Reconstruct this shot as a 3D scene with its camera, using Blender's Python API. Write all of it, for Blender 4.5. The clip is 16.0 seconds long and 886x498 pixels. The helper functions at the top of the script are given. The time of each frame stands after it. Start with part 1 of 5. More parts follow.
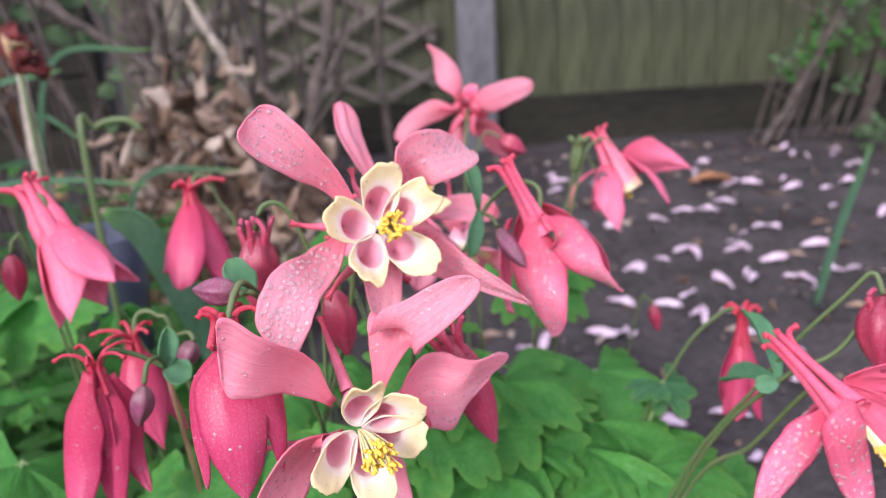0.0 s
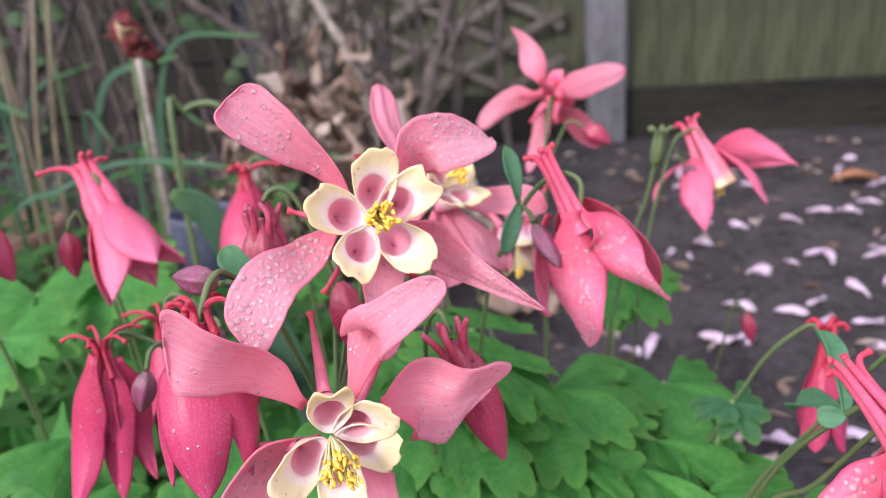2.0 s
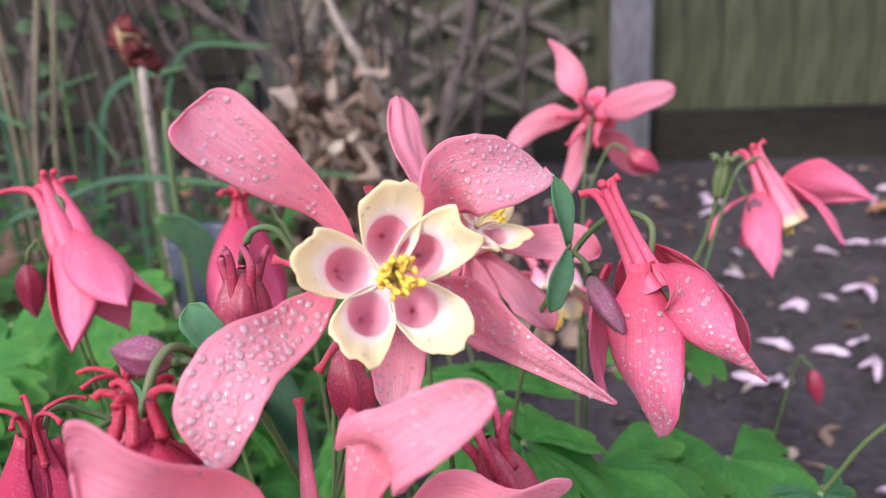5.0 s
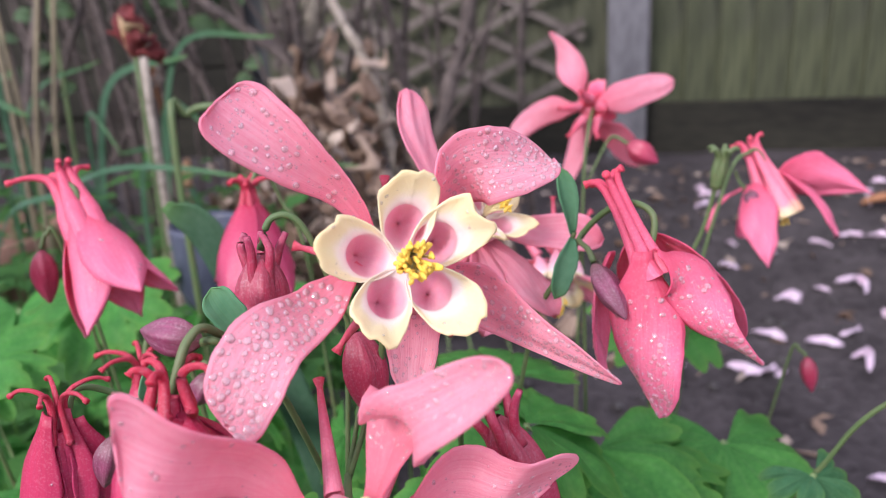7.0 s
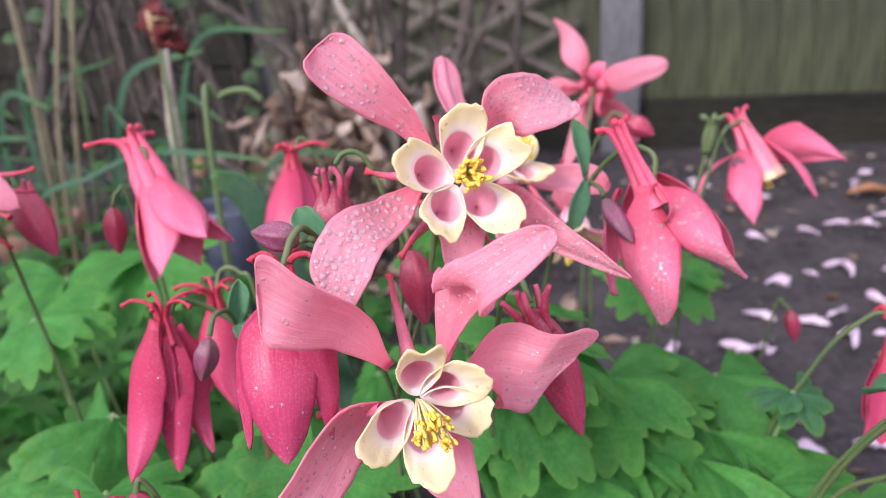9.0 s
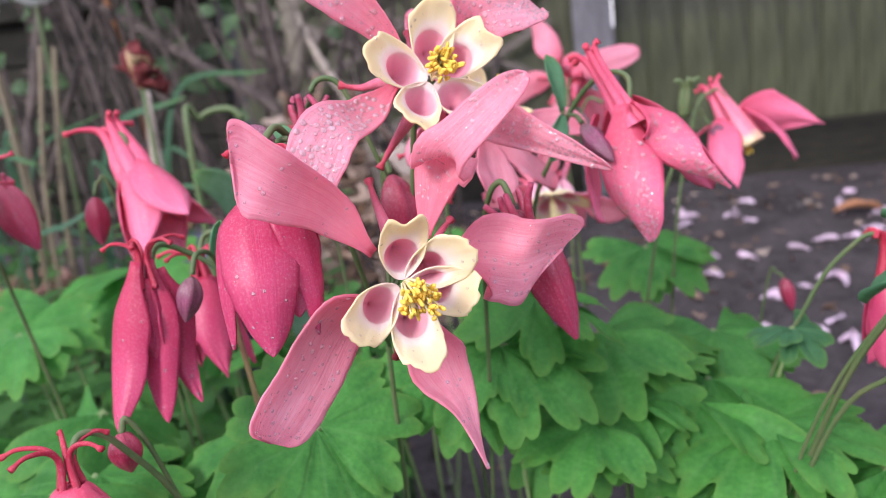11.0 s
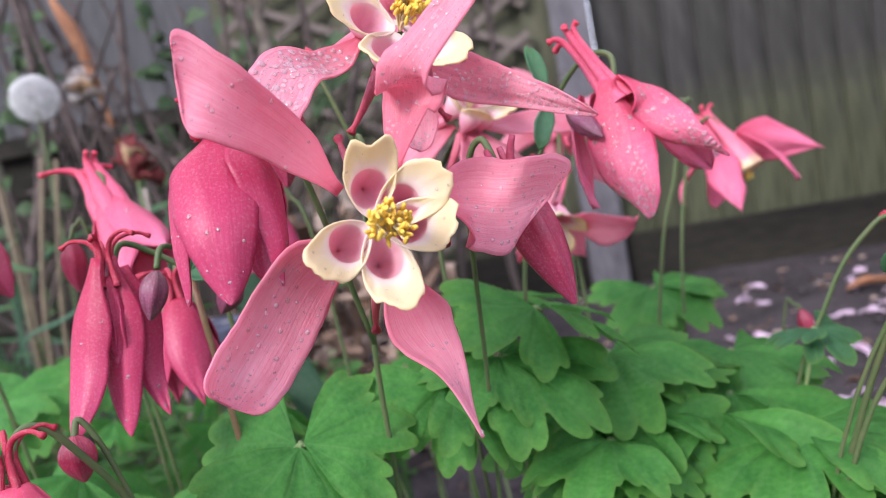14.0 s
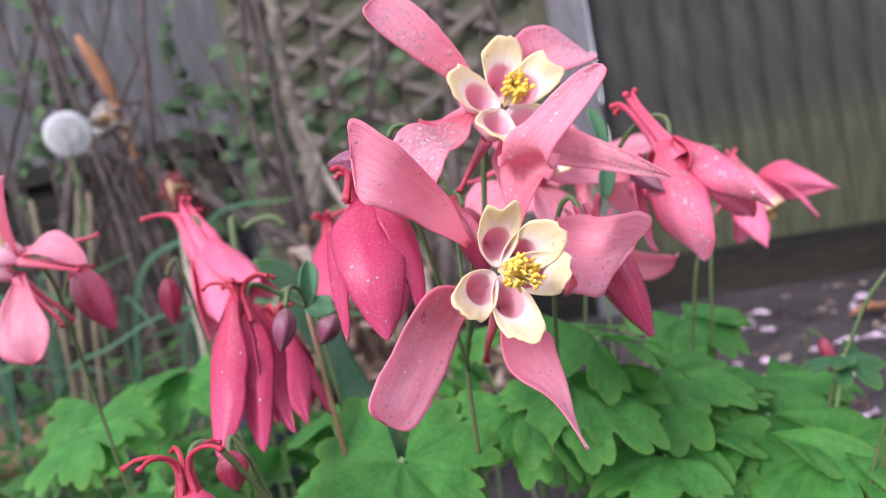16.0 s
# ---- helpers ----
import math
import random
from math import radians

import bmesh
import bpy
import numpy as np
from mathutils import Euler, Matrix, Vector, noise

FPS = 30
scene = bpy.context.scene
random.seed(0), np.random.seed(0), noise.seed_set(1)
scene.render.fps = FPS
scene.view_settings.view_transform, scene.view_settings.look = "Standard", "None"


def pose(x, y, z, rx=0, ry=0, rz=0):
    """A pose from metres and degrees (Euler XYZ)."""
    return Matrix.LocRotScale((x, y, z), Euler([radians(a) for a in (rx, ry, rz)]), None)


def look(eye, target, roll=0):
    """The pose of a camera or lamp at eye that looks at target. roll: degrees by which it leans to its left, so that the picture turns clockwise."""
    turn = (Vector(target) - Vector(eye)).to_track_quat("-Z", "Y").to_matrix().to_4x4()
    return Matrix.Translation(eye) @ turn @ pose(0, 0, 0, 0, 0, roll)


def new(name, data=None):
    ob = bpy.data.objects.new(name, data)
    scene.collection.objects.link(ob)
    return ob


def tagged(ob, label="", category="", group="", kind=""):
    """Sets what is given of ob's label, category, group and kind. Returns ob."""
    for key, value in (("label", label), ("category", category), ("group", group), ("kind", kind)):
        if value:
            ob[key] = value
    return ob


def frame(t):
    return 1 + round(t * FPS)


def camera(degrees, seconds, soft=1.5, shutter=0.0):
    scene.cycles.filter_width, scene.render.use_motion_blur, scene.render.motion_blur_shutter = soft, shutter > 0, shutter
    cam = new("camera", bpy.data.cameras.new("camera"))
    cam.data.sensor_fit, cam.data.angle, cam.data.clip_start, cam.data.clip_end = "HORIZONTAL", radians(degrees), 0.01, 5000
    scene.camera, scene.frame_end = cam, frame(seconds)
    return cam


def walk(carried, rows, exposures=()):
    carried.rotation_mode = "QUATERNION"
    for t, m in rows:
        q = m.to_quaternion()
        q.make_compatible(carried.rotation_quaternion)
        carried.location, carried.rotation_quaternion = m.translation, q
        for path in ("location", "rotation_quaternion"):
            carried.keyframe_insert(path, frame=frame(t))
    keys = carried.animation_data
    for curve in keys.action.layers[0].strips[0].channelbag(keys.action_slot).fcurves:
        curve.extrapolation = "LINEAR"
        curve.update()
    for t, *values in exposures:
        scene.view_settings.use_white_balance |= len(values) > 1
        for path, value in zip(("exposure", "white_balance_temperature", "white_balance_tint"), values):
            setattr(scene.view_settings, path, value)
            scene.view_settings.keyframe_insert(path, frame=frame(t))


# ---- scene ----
cam = camera(57.8, 16.0, soft=0.6)
cam.data.dof.use_dof, cam.data.dof.focus_distance, cam.data.dof.aperture_fstop = True, 0.17, 18.0
SKY, SUN = 0.12, 2.0
METRES, EYE, TILT, LEAN, TURN = 0.36, 0.45, -20.0, 3.5, 0.0
ROWS = [
    (0.0, 0.0, 0.0, 0.0, 0.0, 0.0, -0.0),
    (0.5, -0.0173, 0.0361, 0.0166, 2.34, -0.43, -0.05),
    (1.0, 0.0285, 0.0636, 0.0147, 6.59, -0.91, -0.26),
    (1.5, 0.0676, 0.0728, 0.0037, 8.92, -1.17, -0.73),
    (2.0, 0.0912, 0.062, 0.0059, 9.45, -0.91, -2.26),
    (2.5, 0.1262, 0.0738, -0.0056, 10.06, -0.6, -3.11),
    (3.0, 0.1271, 0.1045, -0.0014, 10.38, -0.25, -3.2),
    (3.5, 0.1235, 0.1464, 0.0012, 10.38, 0.26, -3.19),
    (4.0, 0.0981, 0.1784, 0.0106, 10.41, 0.54, -3.32),
    (4.5, 0.0774, 0.2083, 0.0201, 10.48, 0.47, -3.49),
    (5.0, 0.0528, 0.2064, 0.029, 10.42, 0.36, -3.64),
    (7.5, 0.0426, 0.1648, 0.022, 10.04, -0.34, -3.89),
    (8.0, 0.0218, 0.1255, 0.0192, 9.83, -0.29, -3.67),
    (8.5, 0.0352, 0.0853, 0.0006, 9.71, -0.17, -3.67),
    (9.0, 0.0339, 0.0719, -0.0318, 9.58, 0.0, -3.41),
    (11.5, 0.0476, 0.0952, -0.1745, 9.38, 6.44, 1.45),
    (12.0, 0.0616, 0.1125, -0.2016, 9.44, 7.91, 2.03),
    (12.5, 0.0669, 0.1329, -0.2134, 9.45, 9.29, 2.39),
    (13.0, 0.0676, 0.1605, -0.225, 9.73, 10.89, 2.8),
    (13.5, 0.0453, 0.1721, -0.2276, 10.05, 12.41, 2.88),
    (14.0, 0.0486, 0.1473, -0.2428, 10.53, 13.54, 3.57),
    (14.5, 0.0342, 0.1026, -0.2638, 10.68, 14.17, 3.77),
    (15.0, 0.0256, 0.0736, -0.2668, 10.73, 14.71, 3.88),
    (15.5, 0.0024, 0.0626, -0.2674, 10.58, 15.16, 3.83),
    (16.0, -0.0101, 0.0413, -0.2479, 10.33, 15.35, 3.73),
]
walk(cam, [(t, pose(0, 0, EYE, TILT, LEAN, TURN) @ pose(METRES * x, METRES * y, METRES * z, 90 + pitch, roll, yaw)) for t, x, y, z, yaw, pitch, roll in ROWS], exposures=((0.0, 0.99, 6420, 9), (5.0, 0.93, 6420, 9), (9.0, 0.96, 6380, 9), (13.0, 0.92, 6330, 11), (16.0, 1.0, 6350, 12)))

# ---------- world and light ----------
world = bpy.data.worlds.new("overcast_sky")
scene.world = world
world.use_nodes = True
wn, wl = world.node_tree.nodes, world.node_tree.links
sky = wn.new("ShaderNodeTexSky")
sky.sky_type, sky.sun_disc = "NISHITA", False
sky.sun_elevation, sky.sun_rotation = radians(32), radians(-35)
cloud = wn.new("ShaderNodeMix")
cloud.data_type = "RGBA"
cloud.inputs[0].default_value = 0.72
cloud.inputs[7].default_value = (8.5, 8.4, 10.4, 1)
wl.new(sky.outputs[0], cloud.inputs[6])
wl.new(cloud.outputs[2], wn["Background"].inputs[0])
wn["Background"].inputs[1].default_value = SKY
sun = new("sun", bpy.data.lights.new("sun", "SUN"))
sun.data.energy, sun.data.angle, sun.data.color = SUN, radians(18), (1.0, 0.96, 0.98)
sun.matrix_world = look((-0.6, -0.9, 0.84), (0, 0.3, 0))


# ---------- materials ----------
class Nodes:
    """A small builder for node materials."""

    def __init__(self, name):
        self.m = bpy.data.materials.new(name)
        self.m.use_nodes = True
        self.t = self.m.node_tree
        self.n, self.l = self.t.nodes, self.t.links
        self.bsdf, self.out = self.n["Principled BSDF"], self.n["Material Output"]

    def add(self, kind, **inputs):
        node = self.n.new("ShaderNode" + kind)
        for key, value in inputs.items():
            self.put(node, key, value)
        return node

    def put(self, node, key, value):
        key = int(key[1:]) if key[0] == "i" and key[1:].isdigit() else key.replace("_", " ")
        if isinstance(value, bpy.types.NodeSocket):
            self.l.new(value, node.inputs[key])
        else:
            node.inputs[key].default_value = value

    def noise(self, vec, scale, detail=4.0, rough=0.55):
        return self.add("TexNoise", Vector=vec, Scale=scale, Detail=detail, Roughness=rough).outputs[0]

    def ramp(self, fac, stops):
        node = self.add("ValToRGB", Fac=fac)
        band = node.color_ramp
        while len(band.elements) < len(stops):
            band.elements.new(0.5)
        for e, (p, c) in zip(band.elements, stops):
            e.position, e.color = p, (*c, 1)
        return node.outputs[0]

    def mix(self, fac, a, b, how="MIX"):
        node = self.n.new("ShaderNodeMix")
        node.data_type, node.blend_type = "RGBA", how
        for i, v in ((0, fac), (6, a), (7, b)):
            if isinstance(v, bpy.types.NodeSocket):
                self.l.new(v, node.inputs[i])
            else:
                node.inputs[i].default_value = v if i == 0 else (*v, 1)
        return node.outputs[2]

    def maths(self, how, a, b=0.0):
        node = self.n.new("ShaderNodeMath")
        node.operation = how
        for i, v in ((0, a), (1, b)):
            if isinstance(v, bpy.types.NodeSocket):
                self.l.new(v, node.inputs[i])
            else:
                node.inputs[i].default_value = v
        return node.outputs[0]

    def scaled(self, vec, s):
        node = self.add("Mapping", Vector=vec)
        node.inputs["Scale"].default_value = s
        return node.outputs[0]

    def bump(self, height, strength, dist):
        return self.add("Bump", Height=height, Strength=strength, Distance=dist).outputs[0]

    def done(self, color, rough=0.6, normal=None, thin=0.0, spec=0.5):
        self.put(self.bsdf, "Base Color", color if isinstance(color, bpy.types.NodeSocket) else (*color, 1))
        self.put(self.bsdf, "Roughness", rough)
        self.put(self.bsdf, "Specular IOR Level", spec)
        if normal:
            self.put(self.bsdf, "Normal", normal)
        if thin:
            lit = self.add("BsdfTranslucent", Color=color if isinstance(color, bpy.types.NodeSocket) else (*color, 1))
            both = self.add("MixShader", Fac=thin)
            self.l.new(self.bsdf.outputs[0], both.inputs[1])
            self.l.new(lit.outputs[0], both.inputs[2])
            self.l.new(both.outputs[0], self.out.inputs[0])
        return self.m


def surface(name, a, b, scale, rough=0.8, relief=0.3, dist=0.002, fine=6.0, spec=0.4, stretch=(1, 1, 1)):
    """Two colours mixed by coarse and fine noise, with relief."""
    k = Nodes(name)
    tc = k.add("TexCoord").outputs["Object"]
    pos = k.scaled(tc, stretch)
    big, small = k.noise(pos, scale), k.noise(pos, scale * fine, 6.0)
    f = k.maths("ADD", k.maths("MULTIPLY", big, 0.55), k.maths("MULTIPLY", small, 0.45))
    col = k.ramp(f, [(0.34, a), (0.66, b)])
    return k.done(col, rough, k.bump(small, relief, dist), spec=spec)


def petal_material(name, stops, vein, thin=0.3, rough=0.42, streak=38.0, amount=0.5, rim=0.35, relief=0.5):
    """Thin petal tissue: colour along the length, fine veins, mottling."""
    k = Nodes(name)
    uv = k.add("UVMap").outputs[0]
    sep = k.add("SeparateXYZ", Vector=uv)
    obj = k.add("TexCoord").outputs["Object"]
    wob = k.noise(obj, 140.0, 3.0)
    along = k.maths("ADD", sep.outputs[1], k.maths("MULTIPLY", k.maths("SUBTRACT", wob, 0.5), 0.22))
    base = k.ramp(along, stops)
    lines = k.noise(k.scaled(uv, (streak, 2.2, 1)), 1.0, 4.0, 0.6)
    blot = k.noise(obj, 420.0, 4.0)
    strength = k.ramp(k.maths("ADD", k.maths("MULTIPLY", lines, 0.75), k.maths("MULTIPLY", blot, 0.25)), [(0.4, (0, 0, 0)), (0.62, (1, 1, 1))])
    rnd = k.add("ObjectInfo").outputs["Random"]
    col = k.mix(k.maths("MULTIPLY", strength, amount), base, vein)
    edge = k.maths("POWER", k.maths("ABSOLUTE", k.maths("SUBTRACT", k.maths("MULTIPLY", sep.outputs[0], 2.0), 1.0)), 4.0)
    col = k.mix(k.maths("MULTIPLY", edge, rim), col, vein)
    tint = k.mix(k.maths("MULTIPLY", rnd, 0.25), col, k.mix(0.5, col, vein))
    fine = k.noise(obj, 1500.0, 3.0, 0.7)
    tint = k.mix(k.ramp(fine, [(0.5, (0, 0, 0)), (0.72, (0.3, 0.3, 0.3))]), tint, k.mix(0.35, tint, (0.95, 0.8, 0.84)))
    h = k.maths("ADD", k.maths("MULTIPLY", lines, 0.8), k.maths("ADD", k.maths("MULTIPLY", blot, 0.3), k.maths("MULTIPLY", fine, 0.25)))
    return k.done(tint, rough, k.bump(h, relief, 0.0007), thin, 0.5)


PINK = petal_material("pink_sepal", [(0.0, (0.87, 0.22, 0.31)), (0.3, (0.94, 0.42, 0.51)), (0.75, (0.96, 0.53, 0.62)), (1.0, (0.92, 0.38, 0.49))], (0.82, 0.2, 0.31), 0.52, amount=0.5, rim=0.22)
ROSE = petal_material("deep_pink_sepal", [(0.0, (0.52, 0.024, 0.075)), (0.4, (0.61, 0.047, 0.145)), (1.0, (0.68, 0.09, 0.205))], (0.42, 0.018, 0.085), 0.26, amount=0.42, relief=0.22)
CORAL = petal_material("coral_pink_sepal", [(0.0, (0.8, 0.1, 0.18)), (0.4, (0.87, 0.19, 0.31)), (1.0, (0.9, 0.26, 0.42))], (0.72, 0.06, 0.17), 0.3, amount=0.4)
CORALSPUR = petal_material("coral_spur", [(0.0, (0.88, 0.2, 0.33)), (0.45, (0.86, 0.16, 0.27)), (0.8, (0.74, 0.07, 0.14)), (1.0, (0.68, 0.06, 0.09))], (0.68, 0.04, 0.12), 0.25, amount=0.5)
FUNNEL = petal_material("pink_spurred_petal", [(0.0, (0.9, 0.78, 0.44)), (0.07, (0.9, 0.68, 0.45)), (0.14, (0.88, 0.3, 0.38)), (0.55, (0.86, 0.17, 0.27)), (0.85, (0.76, 0.07, 0.14)), (1.0, (0.74, 0.08, 0.12))], (0.72, 0.06, 0.17), 0.25, amount=0.35)
CREAM = petal_material("cream_petal", [(0.0, (0.89, 0.74, 0.4)), (0.22, (0.9, 0.8, 0.52)), (0.32, (0.92, 0.83, 0.74)), (0.44, (0.92, 0.69, 0.73)), (0.58, (0.9, 0.49, 0.59)), (0.78, (0.87, 0.38, 0.51)), (1.0, (0.85, 0.33, 0.46))], (0.86, 0.66, 0.55), 0.38, 0.5, 9.0, 0.16, 0.0)
SPUR = petal_material("pink_spur", [(0.0, (0.72, 0.22, 0.3)), (0.6, (0.66, 0.1, 0.17)), (1.0, (0.5, 0.03, 0.06))], (0.5, 0.04, 0.09), 0.1)
REDSPUR = petal_material("red_spur", [(0.0, (0.5, 0.025, 0.07)), (1.0, (0.55, 0.02, 0.05))], (0.3, 0.01, 0.04), 0.1)
BUDSKIN = petal_material("purple_bud_skin", [(0.0, (0.2, 0.09, 0.09)), (0.5, (0.26, 0.05, 0.115)), (1.0, (0.2, 0.065, 0.1))], (0.1, 0.018, 0.04), 0.0, 0.4)
REDBUD = petal_material("crimson_bud_skin", [(0.0, (0.3, 0.03, 0.06)), (0.5, (0.4, 0.025, 0.07)), (1.0, (0.42, 0.05, 0.12))], (0.2, 0.01, 0.035), 0.0, 0.4)
FILAMENT = surface("pale_filament", (0.82, 0.72, 0.35), (0.85, 0.78, 0.5), 300, 0.5)
ANTHER = surface("yellow_anther", (0.9, 0.52, 0.05), (0.95, 0.72, 0.14), 900, 0.75, 0.5, 0.0003)
STEM = surface("green_stem", (0.065, 0.12, 0.038), (0.115, 0.13, 0.055), 60, 0.55, 0.4, 0.0004)
LEAFSTALK = surface("pale_green_leaf_stalk", (0.13, 0.2, 0.07), (0.2, 0.27, 0.11), 60, 0.55, 0.4, 0.0004)
REDSTEM = surface("reddish_stem", (0.2, 0.09, 0.06), (0.26, 0.2, 0.09), 60, 0.55, 0.4, 0.0004)


def leaf_material(name, dark, light, rough=0.5, size=1.0):
    k = Nodes(name)
    uv = k.add("UVMap").outputs[0]
    sep = k.add("SeparateXYZ", Vector=uv)
    obj = k.add("TexCoord").outputs["Object"]
    big, small = k.noise(obj, 45.0 * size, 4.0), k.noise(obj, 320.0 * size, 5.0)
    f = k.maths("ADD", k.maths("MULTIPLY", big, 0.6), k.maths("MULTIPLY", small, 0.4))
    base = k.ramp(f, [(0.33, dark), (0.68, light)])
    wav = k.maths("ADD", k.maths("MULTIPLY", sep.outputs[0], 22.0), k.maths("MULTIPLY", big, 2.2))
    line = k.maths("POWER", k.maths("ABSOLUTE", k.maths("COSINE", wav)), 14.0)
    rnd = k.add("ObjectInfo").outputs["Random"]
    shade = k.mix(k.maths("MULTIPLY", rnd, 0.5), base, k.mix(0.6, base, (0.035, 0.1, 0.03)))
    col = k.mix(k.maths("MULTIPLY", line, 0.15), shade, (0.16, 0.3, 0.11))
    col = k.mix(k.maths("MULTIPLY", k.maths("POWER", sep.outputs[1], 9.0), 0.45), col, (0.17, 0.32, 0.06))
    h = k.maths("ADD", k.maths("MULTIPLY", line, -0.15), k.maths("ADD", k.maths("MULTIPLY", small, 0.4), big))
    return k.done(col, rough, k.bump(h, 0.3, 0.0008 if size == 1.0 else 0.005), 0.4, 0.12)


LEAF = leaf_material("columbine_leaf_green", (0.041, 0.18, 0.037), (0.126, 0.38, 0.079), 0.45, 0.07)
BLUELEAF = leaf_material("small_leaf_blue_green", (0.04, 0.13, 0.055), (0.09, 0.22, 0.11), 0.45, 0.07)
BRACT = leaf_material("bract_blue_green", (0.12, 0.3, 0.16), (0.23, 0.44, 0.27))
GRASS = leaf_material("strap_leaf_green", (0.055, 0.135, 0.075), (0.13, 0.225, 0.155))
LAWN = leaf_material("weed_green", (0.045, 0.13, 0.035), (0.1, 0.23, 0.06))
SOIL = surface("damp_soil", (0.024, 0.0195, 0.02), (0.098, 0.081, 0.083), 9, 0.95, 1.0, 0.014, 9.0, 0.2)

CLOD = surface("wet_soil_crumbs", (0.02, 0.016, 0.016), (0.075, 0.062, 0.06), 60, 0.55, 0.6, 0.004, 6.0, 0.5)


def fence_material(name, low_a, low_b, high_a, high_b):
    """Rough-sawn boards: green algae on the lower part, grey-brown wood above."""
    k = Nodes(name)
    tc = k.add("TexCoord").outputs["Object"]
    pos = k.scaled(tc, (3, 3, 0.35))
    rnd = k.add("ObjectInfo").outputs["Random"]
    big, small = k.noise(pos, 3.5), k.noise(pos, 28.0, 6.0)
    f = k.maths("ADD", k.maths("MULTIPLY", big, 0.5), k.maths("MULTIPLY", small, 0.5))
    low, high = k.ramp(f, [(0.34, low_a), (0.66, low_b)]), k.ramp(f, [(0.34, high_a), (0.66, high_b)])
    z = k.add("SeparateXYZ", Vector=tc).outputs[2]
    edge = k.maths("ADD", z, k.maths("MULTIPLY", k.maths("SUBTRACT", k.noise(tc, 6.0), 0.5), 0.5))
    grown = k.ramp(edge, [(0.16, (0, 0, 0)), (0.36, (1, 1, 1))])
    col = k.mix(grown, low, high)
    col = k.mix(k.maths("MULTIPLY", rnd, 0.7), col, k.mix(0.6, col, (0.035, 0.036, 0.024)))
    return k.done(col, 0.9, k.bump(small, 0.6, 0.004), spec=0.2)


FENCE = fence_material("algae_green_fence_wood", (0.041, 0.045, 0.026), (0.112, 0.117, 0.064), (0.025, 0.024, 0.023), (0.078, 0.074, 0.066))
POSTMAT = surface("weathered_grey_post", (0.09, 0.084, 0.09), (0.2, 0.188, 0.196), 8, 0.9, 0.5, 0.002, 7.0, 0.2, (2, 2, 0.5))
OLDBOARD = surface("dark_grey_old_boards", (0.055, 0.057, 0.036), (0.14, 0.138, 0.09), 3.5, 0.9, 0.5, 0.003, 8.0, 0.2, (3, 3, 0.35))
DARKBOARD = surface("dark_slate_grey_boards", (0.04, 0.04, 0.041), (0.125, 0.123, 0.124), 3.5, 0.9, 0.5, 0.003, 8.0, 0.2, (3, 3, 0.35))
MIDBARK = surface("grey_brown_dry_bark", (0.08, 0.066, 0.05), (0.25, 0.21, 0.165), 25, 0.85, 0.6, 0.004)
PALEDEAD = surface("papery_white_dead_petal", (0.4, 0.34, 0.3), (0.72, 0.67, 0.64), 60, 0.8, 0.5, 0.002)
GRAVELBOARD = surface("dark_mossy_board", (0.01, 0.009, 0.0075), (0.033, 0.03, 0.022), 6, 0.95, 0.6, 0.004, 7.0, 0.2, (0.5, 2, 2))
LATTICE = surface("brown_trellis_wood", (0.085, 0.068, 0.058), (0.19, 0.155, 0.135), 14, 0.9, 0.5, 0.002)
BARK = surface("dark_rose_bark", (0.028, 0.021, 0.019), (0.14, 0.105, 0.092), 40, 0.85, 0.8, 0.004)
PALEBARK = surface("pale_dry_bark", (0.13, 0.1, 0.075), (0.42, 0.35, 0.29), 25, 0.85, 0.6, 0.004)
DRYLEAF = surface("dry_brown_leaf", (0.2, 0.13, 0.09), (0.5, 0.37, 0.28), 30, 0.85, 0.5, 0.002)
FALLEN = surface("fallen_pale_pink_petal", (0.5, 0.33, 0.43), (0.76, 0.63, 0.72), 4, 0.55, 0.3, 0.001)
ORANGELEAF = surface("orange_brown_leaf", (0.25, 0.1, 0.05), (0.42, 0.2, 0.1), 30, 0.8, 0.4, 0.001)
DEADRED = surface("withered_dark_red_petal", (0.06, 0.01, 0.012), (0.2, 0.03, 0.03), 120, 0.8, 0.5, 0.001)
TAN = surface("withered_tan_tip", (0.35, 0.2, 0.1), (0.6, 0.42, 0.25), 120, 0.8, 0.5, 0.001)
FLUFF = surface("white_seed_fluff", (0.7, 0.7, 0.68), (0.85, 0.85, 0.83), 80, 0.9)
TERRA = surface("terracotta_pot_clay", (0.24, 0.12, 0.09), (0.36, 0.2, 0.15), 20, 0.85)
BLUEPOT = surface("blue_grey_glaze", (0.025, 0.027, 0.048), (0.08, 0.085, 0.12), 14, 0.35)

STRAW = surface("dry_straw", (0.1, 0.078, 0.048), (0.19, 0.15, 0.09), 40, 0.8)
ROSELEAF = leaf_material("rose_leaf_green", (0.05, 0.09, 0.045), (0.19, 0.26, 0.15))

# clear beads: mostly see-through, white diffuse standing in for focused light, a mirror-like skin
water = Nodes("water")
clear = water.add("BsdfTransparent", Color=(1, 1, 1, 1))
focus_fill = water.add("BsdfDiffuse", Color=(1.0, 0.9, 0.93, 1))
skin = water.add("BsdfGlossy", Roughness=0.03, Color=(1, 1, 1, 1))
inner = water.add("MixShader", Fac=0.17)
water.l.new(clear.outputs[0], inner.inputs[1])
water.l.new(focus_fill.outputs[0], inner.inputs[2])
edge = water.add("Fresnel", IOR=1.6).outputs[0]
outer = water.add("MixShader", Fac=edge)
water.l.new(inner.outputs[0], outer.inputs[1])
water.l.new(skin.outputs[0], outer.inputs[2])
water.l.new(outer.outputs[0], water.out.inputs[0])
WATER = water.m

# ---------- shape helpers ----------
ORIGIN = {}
V = Vector


